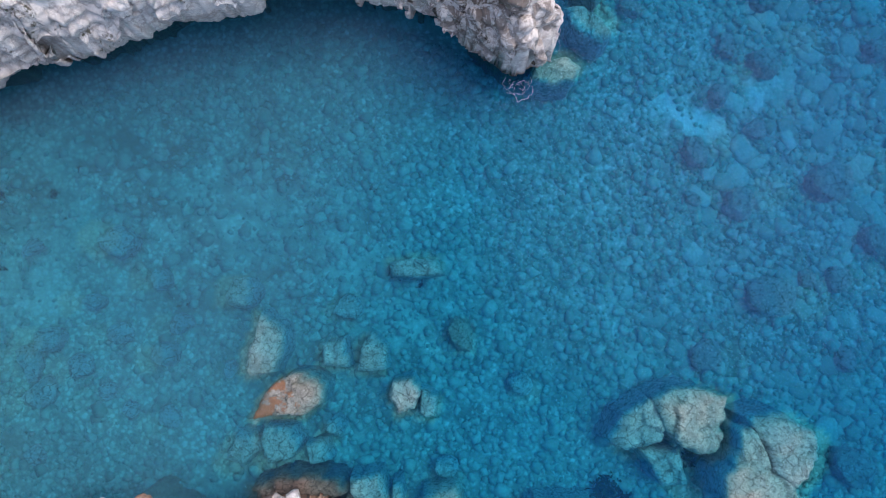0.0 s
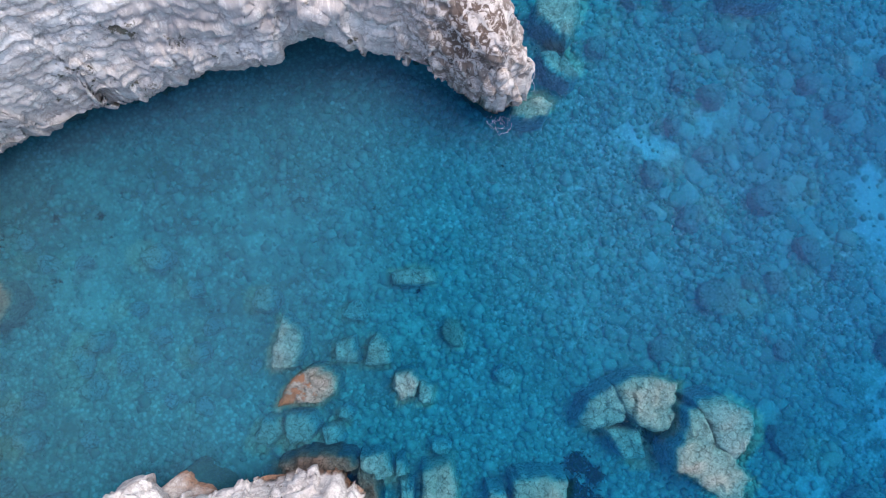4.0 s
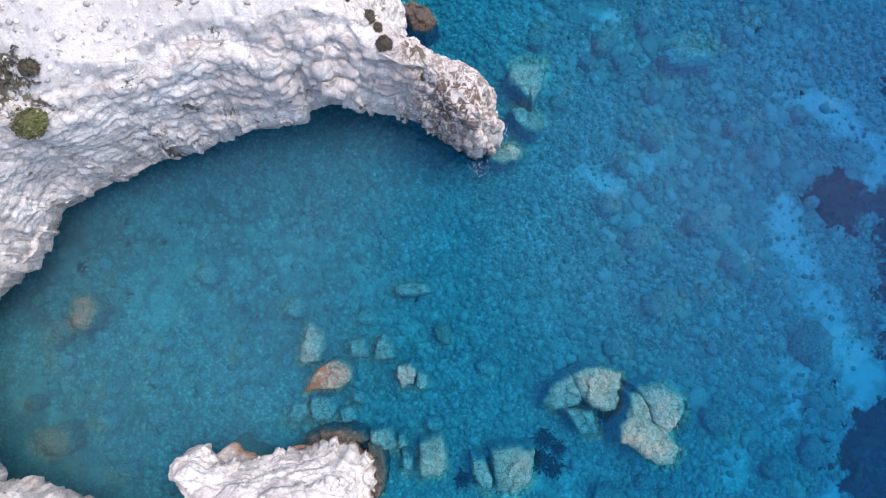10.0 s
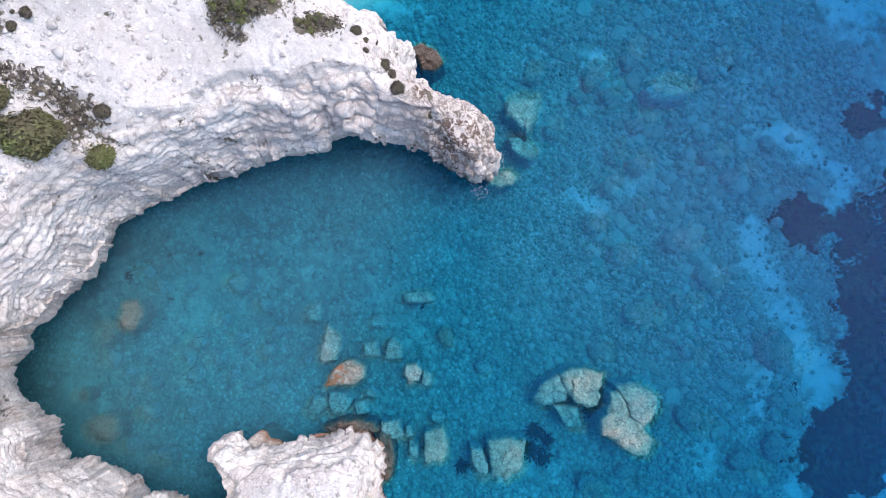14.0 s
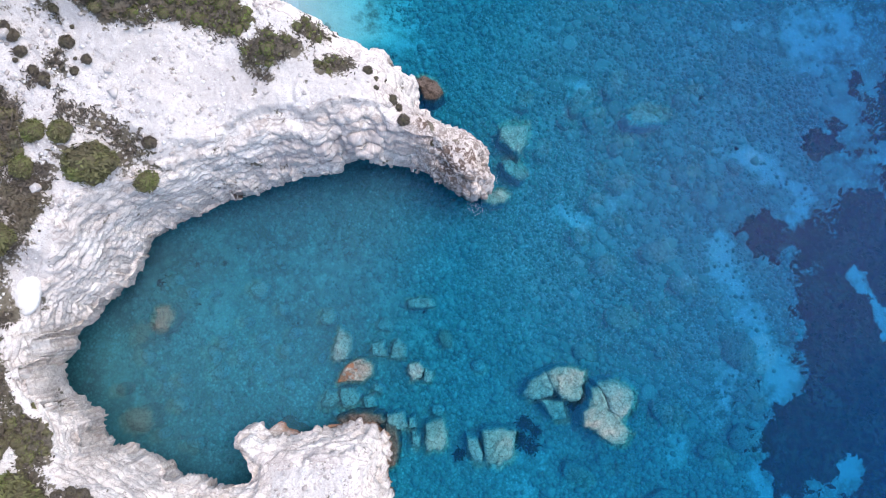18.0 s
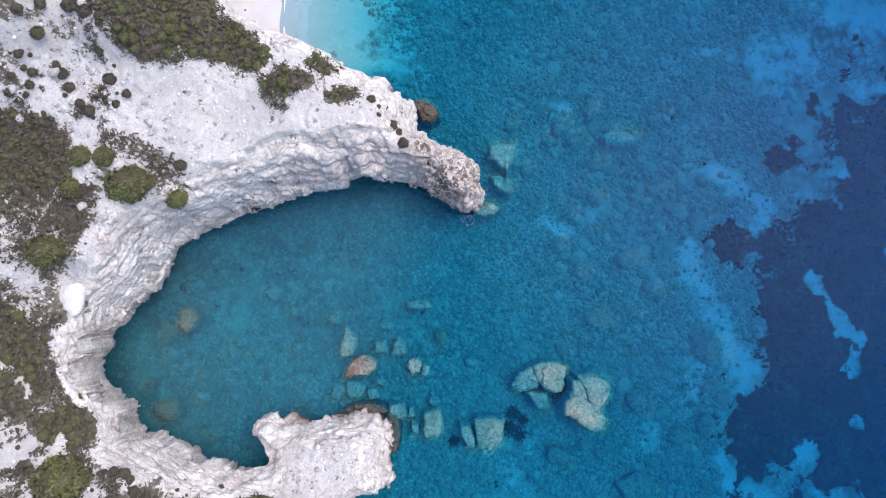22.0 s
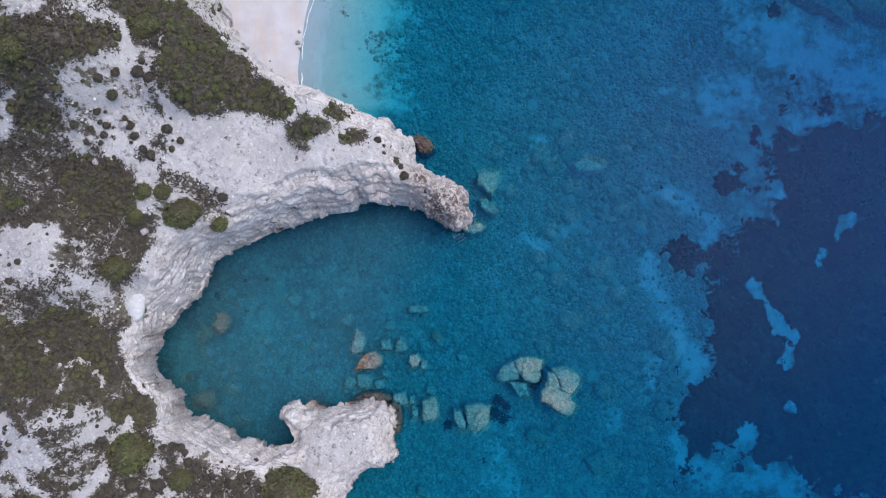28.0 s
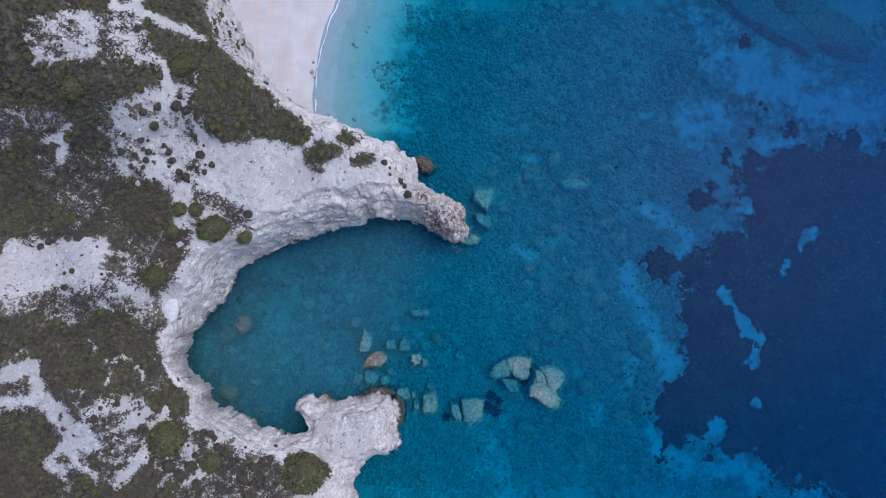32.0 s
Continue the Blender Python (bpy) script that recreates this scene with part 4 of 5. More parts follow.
stone_grey(-4.2, -3.8, -0.9, 2.0, 2.9, seed=15, outline=[(-5.0, -3.3), (-4.5, -2.5), (-3.4, -3.3), (-3.4, -4.8), (-5.3, -5.0)])
Boulder(-2.2, -6.2, -0.32, 2.2, 2.4, GREY_ROCK, "rough speckled boulder awash in the bay", seed=16, outline=[(-3.2, -6.2), (-3.0, -5.5), (-1.8, -5.2), (-1.2, -6.0), (-1.6, -7.1), (-2.6, -7.4)])
stone_grey(-0.8, -6.8, -0.9, 1.4, 1.9, seed=17, outline=[(-1.2, -5.9), (-0.2, -6.4), (-0.3, -7.6), (-1.4, -7.6)])
stone_grey(-9.9, -9.5, -1.0, 2.6, 2.2, seed=29, outline=[(-10.9, -8.4), (-9.1, -8.4), (-8.5, -9.2), (-9.3, -10.4), (-10.6, -10.7), (-11.2, -9.4)])
stone_grey(-12.2, -9.8, -1.3, 2.2, 2.2, seed=30, outline=[(-13.4, -10.5), (-12.5, -8.7), (-11.5, -8.8), (-11.2, -9.9), (-12.2, -11.0)])
stone_grey(-7.6, -10.0, -1.4, 1.8, 1.5, seed=57, outline=[(-8.4, -9.5), (-7.1, -9.2), (-6.7, -10.5), (-8.1, -10.8)])
stone_grey(-4.3, -12.0, -0.6, 2.5, 2.0, seed=31, outline=[(-5.5, -11.3), (-3.6, -11.0), (-3.0, -12.6), (-4.1, -13.1), (-5.4, -12.4)])
stone_grey(-2.6, -12.2, -0.9, 0.8, 1.5, seed=58, outline=[(-2.9, -11.7), (-2.3, -11.4), (-2.1, -12.7), (-2.9, -12.9)])
stone_grey(-2.1, -14.1, -1.0, 1.0, 1.8, seed=66, outline=[(-2.6, -13.2), (-1.6, -13.4), (-1.6, -14.9), (-2.5, -15.0)])
stone_grey(-1.8, 1.6, -1.2, 3.5, 1.3, seed=23, outline=[(-3.5, 1.9), (-2, 2.2), (-0.3, 2.1), (0.0, 1.2), (-1.5, 0.9), (-3.2, 1.0)])
Boulder(-31.8, -0.6, -0.25, 2.5, 3.4, DARK_ROCK, "brown rounded boulder under the bay's calm water", seed=18, outline=[(-33.0, -0.6), (-32.7, 0.7), (-31.4, 1.1), (-30.4, -0.3), (-31.2, -1.9), (-32.2, -2.3), (-32.9, -1.7)])
Boulder(-34.6, -2.5, -1.1, 2.5, 2.8, DARK_ROCK, "dark boulder under water at the cliff's foot", seed=19, square=0.35)
Boulder(-34.1, -12.1, -0.45, 4.0, 3.2, DARK_ROCK, "broad brown boulder under the bay's calm water", seed=20, square=0.3)
Boulder(-36.6, -8.9, -1.0, 1.8, 1.5, DARK_ROCK, "small brown boulder near the cliff's foot", seed=67, square=0.3)
Boulder(-8.6, -11.6, -0.1, 4.6, 1.4, WEED_ROCK, "low weedy ledge at the promontory's foot", seed=64, outline=[(-11.2, -11.7), (-9.0, -10.9), (-6.4, -11.1), (-5.4, -12.0), (-7, -12.6), (-10.8, -12.6)])
Boulder(-4.6, -14.6, -0.1, 1.6, 5.0, WEED_ROCK, "rusty weedy ledge at the promontory's foot", seed=65, outline=[(-5.6, -12.2), (-4.4, -12.6), (-3.8, -14.6), (-4.3, -16.8), (-5.4, -17.2), (-5.8, -14.6)])
for k, (x, y, a, b, top) in enumerate(((-29.7, -10.6, 1.9, 1.5, -1.1), (-25.1, -3.3, 1.6, 1.7, -1.5), (-21.1, 3.0, 2.2, 2.0, -1.6), (-25.4, -6.7, 2.2, 1.8, -1.8), (-26.3, -4.9, 2.5, 1.4, -1.9), (-29.8, -7.7, 1.5, 1.4, -1.5), (-27.9, -15.0, 1.3, 2.2, -1.5), (-17.6, -4.1, 1.5, 1.6, -1.6), (-22.6, -1.0, 1.3, 1.2, -1.8), (-34.2, -5.1, 1.8, 1.5, -1.4), (-31.7, -14.0, 1.6, 1.3, -1.5), (-12.7, -0.2, 1.9, 2.1, -1.2), (-6.0, -1.0, 1.8, 1.6, -1.8), (-6.5, -8.4, 1.3, 1.2, -1.3), (0.4, -11.0, 1.5, 1.4, -1.9), (5.2, -5.8, 1.5, 1.6, -2.3), (-18.3, 0.6, 1.4, 1.3, -1.8))):
    stone_grey(x, y, top, a, b, turn=k * 1.3, square=0.35, seed=210 + k)
Boulder(1.2, -2.6, -1.7, 1.7, 2.2, DARK_ROCK, "dark weedy boulder on the bay floor", seed=50, square=0.3)
Boulder(9.4, 21.6, -0.8, 3.6, 4.0, GREY_ROCK, "triangular grey boulder under water off the headland", seed=33, outline=[(7.5, 23.0), (9.2, 23.6), (11.1, 23.3), (11.0, 21.6), (9.9, 19.3), (8.3, 20.8), (7.5, 21.3)])
stone_grey(9.4, 17.6, -1.0, 3.0, 2.4, seed=34, outline=[(7.7, 18.9), (9.0, 19.0), (10.2, 18.1), (10.8, 17.0), (10.2, 16.3), (8.3, 17.3)])
Boulder(7.0, 14.3, -0.4, 3.0, 1.8, PALE_ROCK, "pale boulder awash at the headland's tip", seed=35, outline=[(5.7, 14.8), (7.7, 15.2), (8.7, 14.5), (8.0, 13.5), (6.6, 13.4), (5.5, 13.7)])
stone_grey(25.5, 24.5, -2.0, 4.8, 2.5, seed=37, outline=[(23.1, 24.9), (25.0, 25.9), (27.5, 25.0), (27.9, 24.1), (25.8, 23.4), (23.7, 23.7)])
Boulder(-1.2, 27.7, 0.3, 3.4, 3.2, WEED_ROCK, "dark weedy sea rock against the headland", seed=41, outline=[(-3.2, 28.7), (-1.7, 29.1), (-0.0, 28.3), (0.7, 26.9), (-0.5, 26.0), (-1.6, 26.2), (-2.4, 27.6)])
for k, (x, y, a, b) in enumerate(((10.6, 26.2, 1.9, 1.7), (17.5, 26.4, 2.8, 2.4), (22.0, 28.6, 2.5, 2.3), (22.4, 21.0, 2.3, 1.9), (26.6, 8.0, 3.1, 2.6), (20.0, 6.3, 2.3, 2.0), (17.1, 9.9, 2.3, 1.8), (22.1, 16.2, 2.3, 2.0), (15.8, 24.3, 1.5, 1.7), (19.2, 24.4, 1.8, 1.6), (27.1, -11.0, 2.8, 2.6), (30.6, 17.6, 1.8, 1.6), (12.8, 20.2, 1.8, 1.5), (18.9, 13.9, 1.5, 1.6), (22.0, 0.1, 3.0, 2.6), (37.2, -3.8, 4.2, 3.6), (36.6, -14.0, 3.2, 2.6), (16.6, -18.0, 3.0, 2.2), (26.8, -21.7, 4.6, 3.2), (6.7, 55.7, 4.0, 2.4), (-0.7, -26.0, 2.4, 2.0), (12.0, 51.9, 2.6, 2.0))):
    stone_deep(x, y, float(seabed_height(np.array([x]), np.array([y]))[0]) + 0.9 + 0.1 * a, a, b, turn=k * 0.9, seed=240 + k)
Boulder(63, 57, -4.2, 22, 5.5, DARK_ROCK, "long smooth brown reef ridge on the seabed", turn=-0.6, square=0.5, seed=61)
Boulder(74, 56, -4.6, 20, 7, DARK_ROCK, "broad smooth brown reef ridge on the seabed", turn=-0.5, square=0.5, seed=62)


Boulder(-25.2, 38.0, 3.0, 1.6, 1.3, DARK_ROCK, "dark rock fallen on the beach at the cliff's foot", seed=70, square=0.3)
Boulder(-22.4, 36.6, 2.0, 1.5, 1.2, DARK_ROCK, "dark rock at the beach's corner under the cliff", seed=71, square=0.3)
Boulder(-21.4, 44.2, 0.5, 0.8, 0.7, PALE_ROCK, "pale stone at the beach's waterline", seed=72, square=0.3)
Boulder(-21.0, 43.2, 0.4, 0.6, 0.5, PALE_ROCK, "pale stone at the beach's waterline", seed=73, square=0.3)
Boulder(-21.2, 46.0, 0.4, 0.6, 0.6, PALE_ROCK, "pale stone at the beach's waterline", seed=74, square=0.3)


spread = np.random.default_rng(19)
for k in range(60):
    x, y, a = spread.uniform(16, 41), spread.uniform(-20, 32), spread.uniform(1.2, 2.4)
    free = all(math.hypot(x - b.lobes[0][0], y - b.lobes[0][1]) > 0.6 * (a + b.lobes[0][3]) for b in Boulder.every)
    if free and lines_field(np.array([x]), np.array([y]), SAND)[0] < 0.4:
        stone_deep(x, y, float(seabed_height(np.array([x]), np.array([y]))[0]) + 0.45 * a, a, a * spread.uniform(0.7, 1.0), turn=spread.uniform(0, 3), seed=120 + k)
for k in range(20):
    x, y, a = spread.uniform(-33, -13), spread.uniform(-11, 5), spread.uniform(0.9, 1.7)
    if all(math.hypot(x - b.lobes[0][0], y - b.lobes[0][1]) > 0.6 * (a + b.lobes[0][3]) for b in Boulder.every):
        stone_grey(x, y, float(seabed_height(np.array([x]), np.array([y]))[0]) + 0.4 * a, a, a * spread.uniform(0.7, 1.2), turn=spread.uniform(0, 3), seed=170 + k, square=0.5)


def rise_of_boulders(xs, ys, z):
    """The bottom's height with the boulders on it, on a net of places."""
    tops = np.full((len(xs), len(ys)), -99.0)
    for k in Boulder.every:
        x, y = k.lobes[0][:2]
        k.form = k.shape()
        v = k.form[0] + (x, y, 0)
        i, j = np.clip(np.searchsorted(xs, v[:, 0]), 1, len(xs) - 1), np.clip(np.searchsorted(ys, v[:, 1]), 1, len(ys) - 1)
        i, j = i - (xs[i] - v[:, 0] > v[:, 0] - xs[i - 1]), j - (ys[j] - v[:, 1] > v[:, 1] - ys[j - 1])
        np.maximum.at(tops, (i, j), v[:, 2])
    sides = [np.roll(tops, d, a) for a in (0, 1) for d in (1, -1)]
    full = sum((s > -90).astype(float) for s in sides)
    tops = np.where((tops < -90) & (full >= 3), sum(np.where(s > -90, s, 0) for s in sides) / np.maximum(full, 1), tops)
    return np.maximum(z, tops.ravel())


# ---- sea: bottom, water ----
gx, gy = axis(-44, 92, 0.5, -900, 4200), axis(-36, 64, 0.5, -3500, 3500)
X, Y = [a.ravel() for a in np.meshgrid(gx, gy, indexing="ij")]
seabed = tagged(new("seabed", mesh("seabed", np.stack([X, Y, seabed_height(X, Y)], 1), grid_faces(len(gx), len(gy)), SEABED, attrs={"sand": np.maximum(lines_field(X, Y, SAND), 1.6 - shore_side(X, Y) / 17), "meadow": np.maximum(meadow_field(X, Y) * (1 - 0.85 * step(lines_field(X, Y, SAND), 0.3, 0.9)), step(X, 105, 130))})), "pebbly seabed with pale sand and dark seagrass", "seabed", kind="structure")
wx, wy = axis(-42, 46, 0.33, -200, 4200), axis(-30, 60, 0.33, -3500, 3500)
X, Y = [a.ravel() for a in np.meshgrid(wx, wy, indexing="ij")]
deep = np.maximum(-rise_of_boulders(wx, wy, seabed_height(X, Y)), 0.0)
deep = np.where((shore_side(X, Y) < 0.5) & (Y > 33), 0.02, deep * 1.12 + 0.4 * step(deep, 0.05, 0.6))
# the bay's dull veil grows westward, painting the west wall's shade into the water
water = tagged(new("water", mesh("water", np.stack([X, Y, 0 * X], 1), grid_faces(len(wx), len(wy)), WATER, attrs={"depth": deep, "milk": step(Y, 30, 34), "silt_shade": np.where(Y > 33, np.clip(1 - shore_side(X, Y) / 15, 0, 1) ** 1.5, (0.22 + 0.10 * step(-X, 22, 34)) * step(-X + 0.4 * Y, -1, 15) * (Y < 20)) * (Y < 300)})), "calm clear turquoise and blue sea water", "sea", kind="structure")

# ---- land: cliffs and slopes round the bay ----
lx, ly = axis(-58, 8.5, 0.16, -700, 10), axis(-34, 58, 0.16, -240, 240)
X, Y = np.meshgrid(lx, ly, indexing="ij")
D, clean = land_depth(X, Y, True)
gap = np.maximum(np.gradient(lx)[:, None] + 0 * X, np.gradient(ly)[None, :] + 0 * X)
DX, DY = np.gradient(D, lx, ly)
length = np.sqrt(DX ** 2 + DY ** 2) + 1e-6
DX, DY = DX / length, DY / length
CX, CY = np.gradient(clean, lx, ly)
for k in range(18):
    CX, CY = [(a + np.roll(a, 1, 0) + np.roll(a, -1, 0) + np.roll(a, 1, 1) + np.roll(a, -1, 1)) / 5 for a in (CX, CY)]
length = np.sqrt(CX ** 2 + CY ** 2) + 1e-6
CX, CY = CX / length, CY / length
keep = D > -0.5 * gap
snap = np.where(np.abs(D) <= 0.5 * gap, D, 0.0)
PX, PY = X - snap * DX, Y - snap * DY
Z, steep, rise = land_height(PX, PY, np.maximum(D - snap, 0))
f = grid_faces(len(lx), len(ly))
f = f[keep.ravel()[f].all(1)]
used, inverse = np.unique(f, return_inverse=True)
f = inverse.reshape(f.shape)
pick = lambda a: a.ravel()[used]
verts = np.stack([pick(PX), pick(PY), pick(Z)], 1)
crumble = np.random.default_rng(77).uniform(-0.05, 0.05, (len(verts), 2)) * ((pick(D) > 0.4) & (pick(gap) < 0.2))[:, None]
verts[:, :2] += crumble
edges = np.concatenate([f[:, [0, 1]], f[:, [1, 2]], f[:, [2, 3]], f[:, [3, 0]]])
code = np.sort(edges, 1) @ np.array([1, 10 ** 7])
values, first, count = np.unique(code, return_index=True, return_counts=True)
rim = edges[first[count == 1]]
ring = np.unique(rim)
where = np.full(len(verts), -1)
where[ring] = np.arange(len(ring))
verts[ring, 2] = land_height(verts[ring, 0], verts[ring, 1], np.zeros(len(ring)))[0]
inx, iny = pick(CX)[ring], pick(CY)[ring]
base, layers, skirt = len(verts), [verts], []
top_z = verts[ring, 2]
rough = fbm(verts[ring, 0], verts[ring, 1], 0, 0.8, 3, 0.55, 81.0)
prev = ring
reach = 0.4 + 0.95 * top_z
for inset, level in ((0.005, 0.93), (0.012, 0.85), (0.022, 0.77), (0.035, 0.69), (0.05, 0.61), (0.075, 0.52), (0.15, 0.42), (0.35, 0.3), (0.85, 0.12), (1.0, -0.25)):
    push = inset * reach * (1 + 0.25 * rough)
    z = np.where(level > 0, top_z * level, -9.0)
    px, py = verts[ring, 0] + inx * push, verts[ring, 1] + iny * push
    jut = (0.5 * solid_blocks(px, py, z, 2.2, 51) + 0.3 * solid_blocks(px, py, z, 0.9, 61) + 0.12) * (level > 0.2) * np.clip(top_z / 6 - 0.4, 0, 1)
    layers.append(np.stack([px - inx * jut, py - iny * jut, z + 0.15 * rough], 1))
    now = base + np.arange(len(ring))
    base += len(ring)
    a, b = where[rim[:, 0]], where[rim[:, 1]]
    skirt.append(np.stack([prev[b], prev[a], now[a], now[b]], 1))
    prev = now
extra = 10 * len(ring)
pad = lambda a, v: np.concatenate([pick(a), np.full(extra, v)])
low_z = Z + 0.7 * fbm(X, Y, 0, 0.5, 3, 0.6, 88.0)
band = step(low_z, 4.6, 5.8) * (1 - step(low_z, 8.8, 9.6)) * step(Y, 13, 15) * step(X, -21, -17) * (1 - step(X, -3, 2)) * (1 - step(D, 3.4, 4.2))
soil = cover_field(X, Y) * step(D, 0.3, 1.0)
lichen = patches(X, Y, [(2.2, 17.4, 3.6, 2.6), (-1.0, 20.2, 1.6, 1.4)])
land = tagged(new("ground", mesh("ground", np.vstack(layers), np.vstack([f] + skirt), LIMESTONE, smooth=False, attrs={
    "face": pad(steep, 1.0), "bed": pad(D, 0.0), "stain": pad(band, 0.0), "soil": pad(soil, 0.0), "lichen": pad(lichen, 0.3)})),
    "white chalky limestone cliffs and stony slopes round a bay", "cliff", kind="structure")


def ground_at(x, y):
    x, y = np.asarray(x, float), np.asarray(y, float)
    return land_height(x, y, np.maximum(land_depth(x, y), 0))[0]


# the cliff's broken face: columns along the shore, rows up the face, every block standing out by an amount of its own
run = EDGE[(EDGE[:, 0] > -43) & (np.abs(EDGE[:, 1]) < 75) & (EDGE[:, 1] > -44)]
along = np.concatenate([[0], np.cumsum(np.linalg.norm(np.diff(run, axis=0), axis=1))])
u = np.arange(0, along[-1], 0.12)
foot = np.stack([np.interp(u, along, run[:, k]) for k in (0, 1)], 1)
way = np.gradient(foot, axis=0)
pad_n = 18
for k in range(2):
    wide_way = np.pad(way, ((pad_n, pad_n), (0, 0)), mode="edge")
    way = np.stack([np.convolve(wide_way[:, c], np.ones(2 * pad_n + 1) / (2 * pad_n + 1), "valid") for c in (0, 1)], 1)
way /= np.linalg.norm(way, axis=1)[:, None]
inward = np.stack([way[:, 1], -way[:, 0]], 1)
deep_in = blend(foot[:, 0], foot[:, 1], FOOT, 3, 1.0, 2.0) * 1.25 + 0.3
q = np.linspace(0, 1, 40)
fx = foot[:, :1] + inward[:, :1] * deep_in[:, None] * q
fy = foot[:, 1:] + inward[:, 1:] * deep_in[:, None] * q
fd = np.maximum(land_depth(fx, fy), 0)
fz = land_height(fx, fy, fd)[0]
rows = 64
column = np.zeros((len(u), rows, 3))
for i in range(len(u)):
    line = np.stack([fx[i], fy[i], np.maximum.accumulate(fz[i])], 1)
    long = np.concatenate([[0], np.cumsum(np.linalg.norm(np.diff(line, axis=0), axis=1))])
    for c in range(3):
        column[i, :, c] = np.interp(np.linspace(0, long[-1], rows), long, line[:, c])
for k in range(3):
    column[1:-1] = (column[:-2] + 2 * column[1:-1] + column[2:]) / 4
out = np.cross(np.gradient(column, axis=0), np.gradient(column, axis=1))
out /= np.linalg.norm(out, axis=2)[..., None] + 1e-9
out *= np.sign((out[..., :2] * -inward[:, None]).sum(2) + 0.6 * out[..., 2])[..., None]
vx, vy, vz = [column[..., c].ravel() for c in range(3)]
bed = vz + 0.22 * vx - 0.15 * vy + 1.3 * fbm(vx, vy, vz, 0.16, 3, 0.5, 85.0)
beds = [np.abs(bed / g - np.floor(bed / g) - 0.5) * 2 for g in (1.7, 0.6)]
h = np.tile(np.linspace(0, 1, rows), len(u))
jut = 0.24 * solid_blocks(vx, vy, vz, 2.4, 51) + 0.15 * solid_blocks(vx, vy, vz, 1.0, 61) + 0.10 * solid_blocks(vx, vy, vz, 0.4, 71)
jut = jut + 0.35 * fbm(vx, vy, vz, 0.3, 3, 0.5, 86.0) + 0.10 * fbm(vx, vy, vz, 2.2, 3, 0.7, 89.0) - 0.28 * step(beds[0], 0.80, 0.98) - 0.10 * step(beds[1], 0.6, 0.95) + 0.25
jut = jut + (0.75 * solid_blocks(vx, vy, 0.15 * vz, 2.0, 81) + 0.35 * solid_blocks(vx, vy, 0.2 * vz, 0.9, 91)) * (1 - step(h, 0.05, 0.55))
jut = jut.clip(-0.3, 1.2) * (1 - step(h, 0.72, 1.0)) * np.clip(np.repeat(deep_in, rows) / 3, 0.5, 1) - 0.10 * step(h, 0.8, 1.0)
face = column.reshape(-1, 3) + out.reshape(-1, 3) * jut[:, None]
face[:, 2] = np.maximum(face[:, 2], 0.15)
stain_z = vz + 0.7 * fbm(vx, vy, vz, 0.5, 3, 0.6, 88.0)
stain = step(stain_z, 4.8, 6.0) * (1 - step(stain_z, 8.8, 9.6)) * step(vy, 13, 15) * step(vx, -21, -17) * (1 - step(vx, -3, 2)) * (vy < 22)
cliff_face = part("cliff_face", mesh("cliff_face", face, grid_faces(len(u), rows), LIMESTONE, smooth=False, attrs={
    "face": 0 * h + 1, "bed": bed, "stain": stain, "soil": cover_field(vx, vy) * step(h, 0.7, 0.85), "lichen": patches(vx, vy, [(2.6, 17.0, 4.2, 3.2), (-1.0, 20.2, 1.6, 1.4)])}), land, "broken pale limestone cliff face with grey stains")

# ---- beach ----
bx, by = axis(-44, -8, 0.5, -60, -7), axis(33, 70, 0.5, 33, 250)
X, Y = [a.ravel() for a in np.meshgrid(bx, by, indexing="ij")]
s = shore_side(X, Y)
z = np.where(s < 0, np.minimum(-0.13 * s, 2.6), -0.09 * s) + 0.02 * fbm(X, Y, 0, 0.4, 3) + 0.10 * np.sin(s * 1.1) * step(-s, 1, 4)
z = np.where(s > 4, -3.0, z)
beach = tagged(new("beach", mesh("beach", np.stack([X, Y, z], 1), grid_faces(len(bx), len(by)), BEACH)), "pale pinkish pebble beach below the cliff", "beach", kind="structure")

# ---- boulders ----
for k in Boulder.every:
    ob = new("boulder", mesh("boulder", *k.form, k.material, smooth=k.outline is None and k.lobes[0][2] < -0.7))
    ob.location = (*k.lobes[0][:2], 0)
    tagged(ob, k.label, "boulder", "boulders in the sea")


# ---- a smooth chalk block on the western rim ----
v, fc = rock_shape(1, 1, 1, 0.1, 81, 4)
v = v / np.linalg.norm(v, axis=1)[:, None] * (1 + 0.10 * fbm(v[:, 0], v[:, 1], v[:, 2], 1.2, 3))[:, None] * (1.2, 2.3, 0.7)
chalk = new("chalk_block", mesh("chalk_block", v, fc, CHALK))
chalk.location = (-37.4, 2.2, float(ground_at([-37.4], [2.2])[0]))
tagged(chalk, "smooth bright white chalk block on the cliff rim", "rock")


# ---- pale stones lying on the slopes ----
stones = [mesh("limestone_block", *rock_shape(1, 1, 0.75, 0.65, 90 + k, 3), CRAG, smooth=False) for k in range(5)]
lie = np.random.default_rng(33)
PLACES = [(-36.6, 24.0, 0.6), (-29.0, 22.1, 0.45), (-27.4, 20.6, 0.4), (-40.2, 19.6, 0.5), (-34.9, 11.3, 0.5), (-33.0, 10.2, 0.4), (-41.6, 9.4, 0.5), (-46.0, 8.2, 0.6), (-44.2, 6.6, 0.4), (-24.1, -18.8, 0.45), (-5.2, 23.4, 0.35)]
for k in range(150):
    x, y = lie.uniform(-52, -6), lie.uniform(-24, 32)
    if land_depth(np.array([x]), np.array([y]))[0] > 2.5 and cover_field(np.array([x]), np.array([y]))[0] < 0.42:
        PLACES.append((x, y, 0.16 + 0.22 * lie.uniform(0, 1) ** 2))
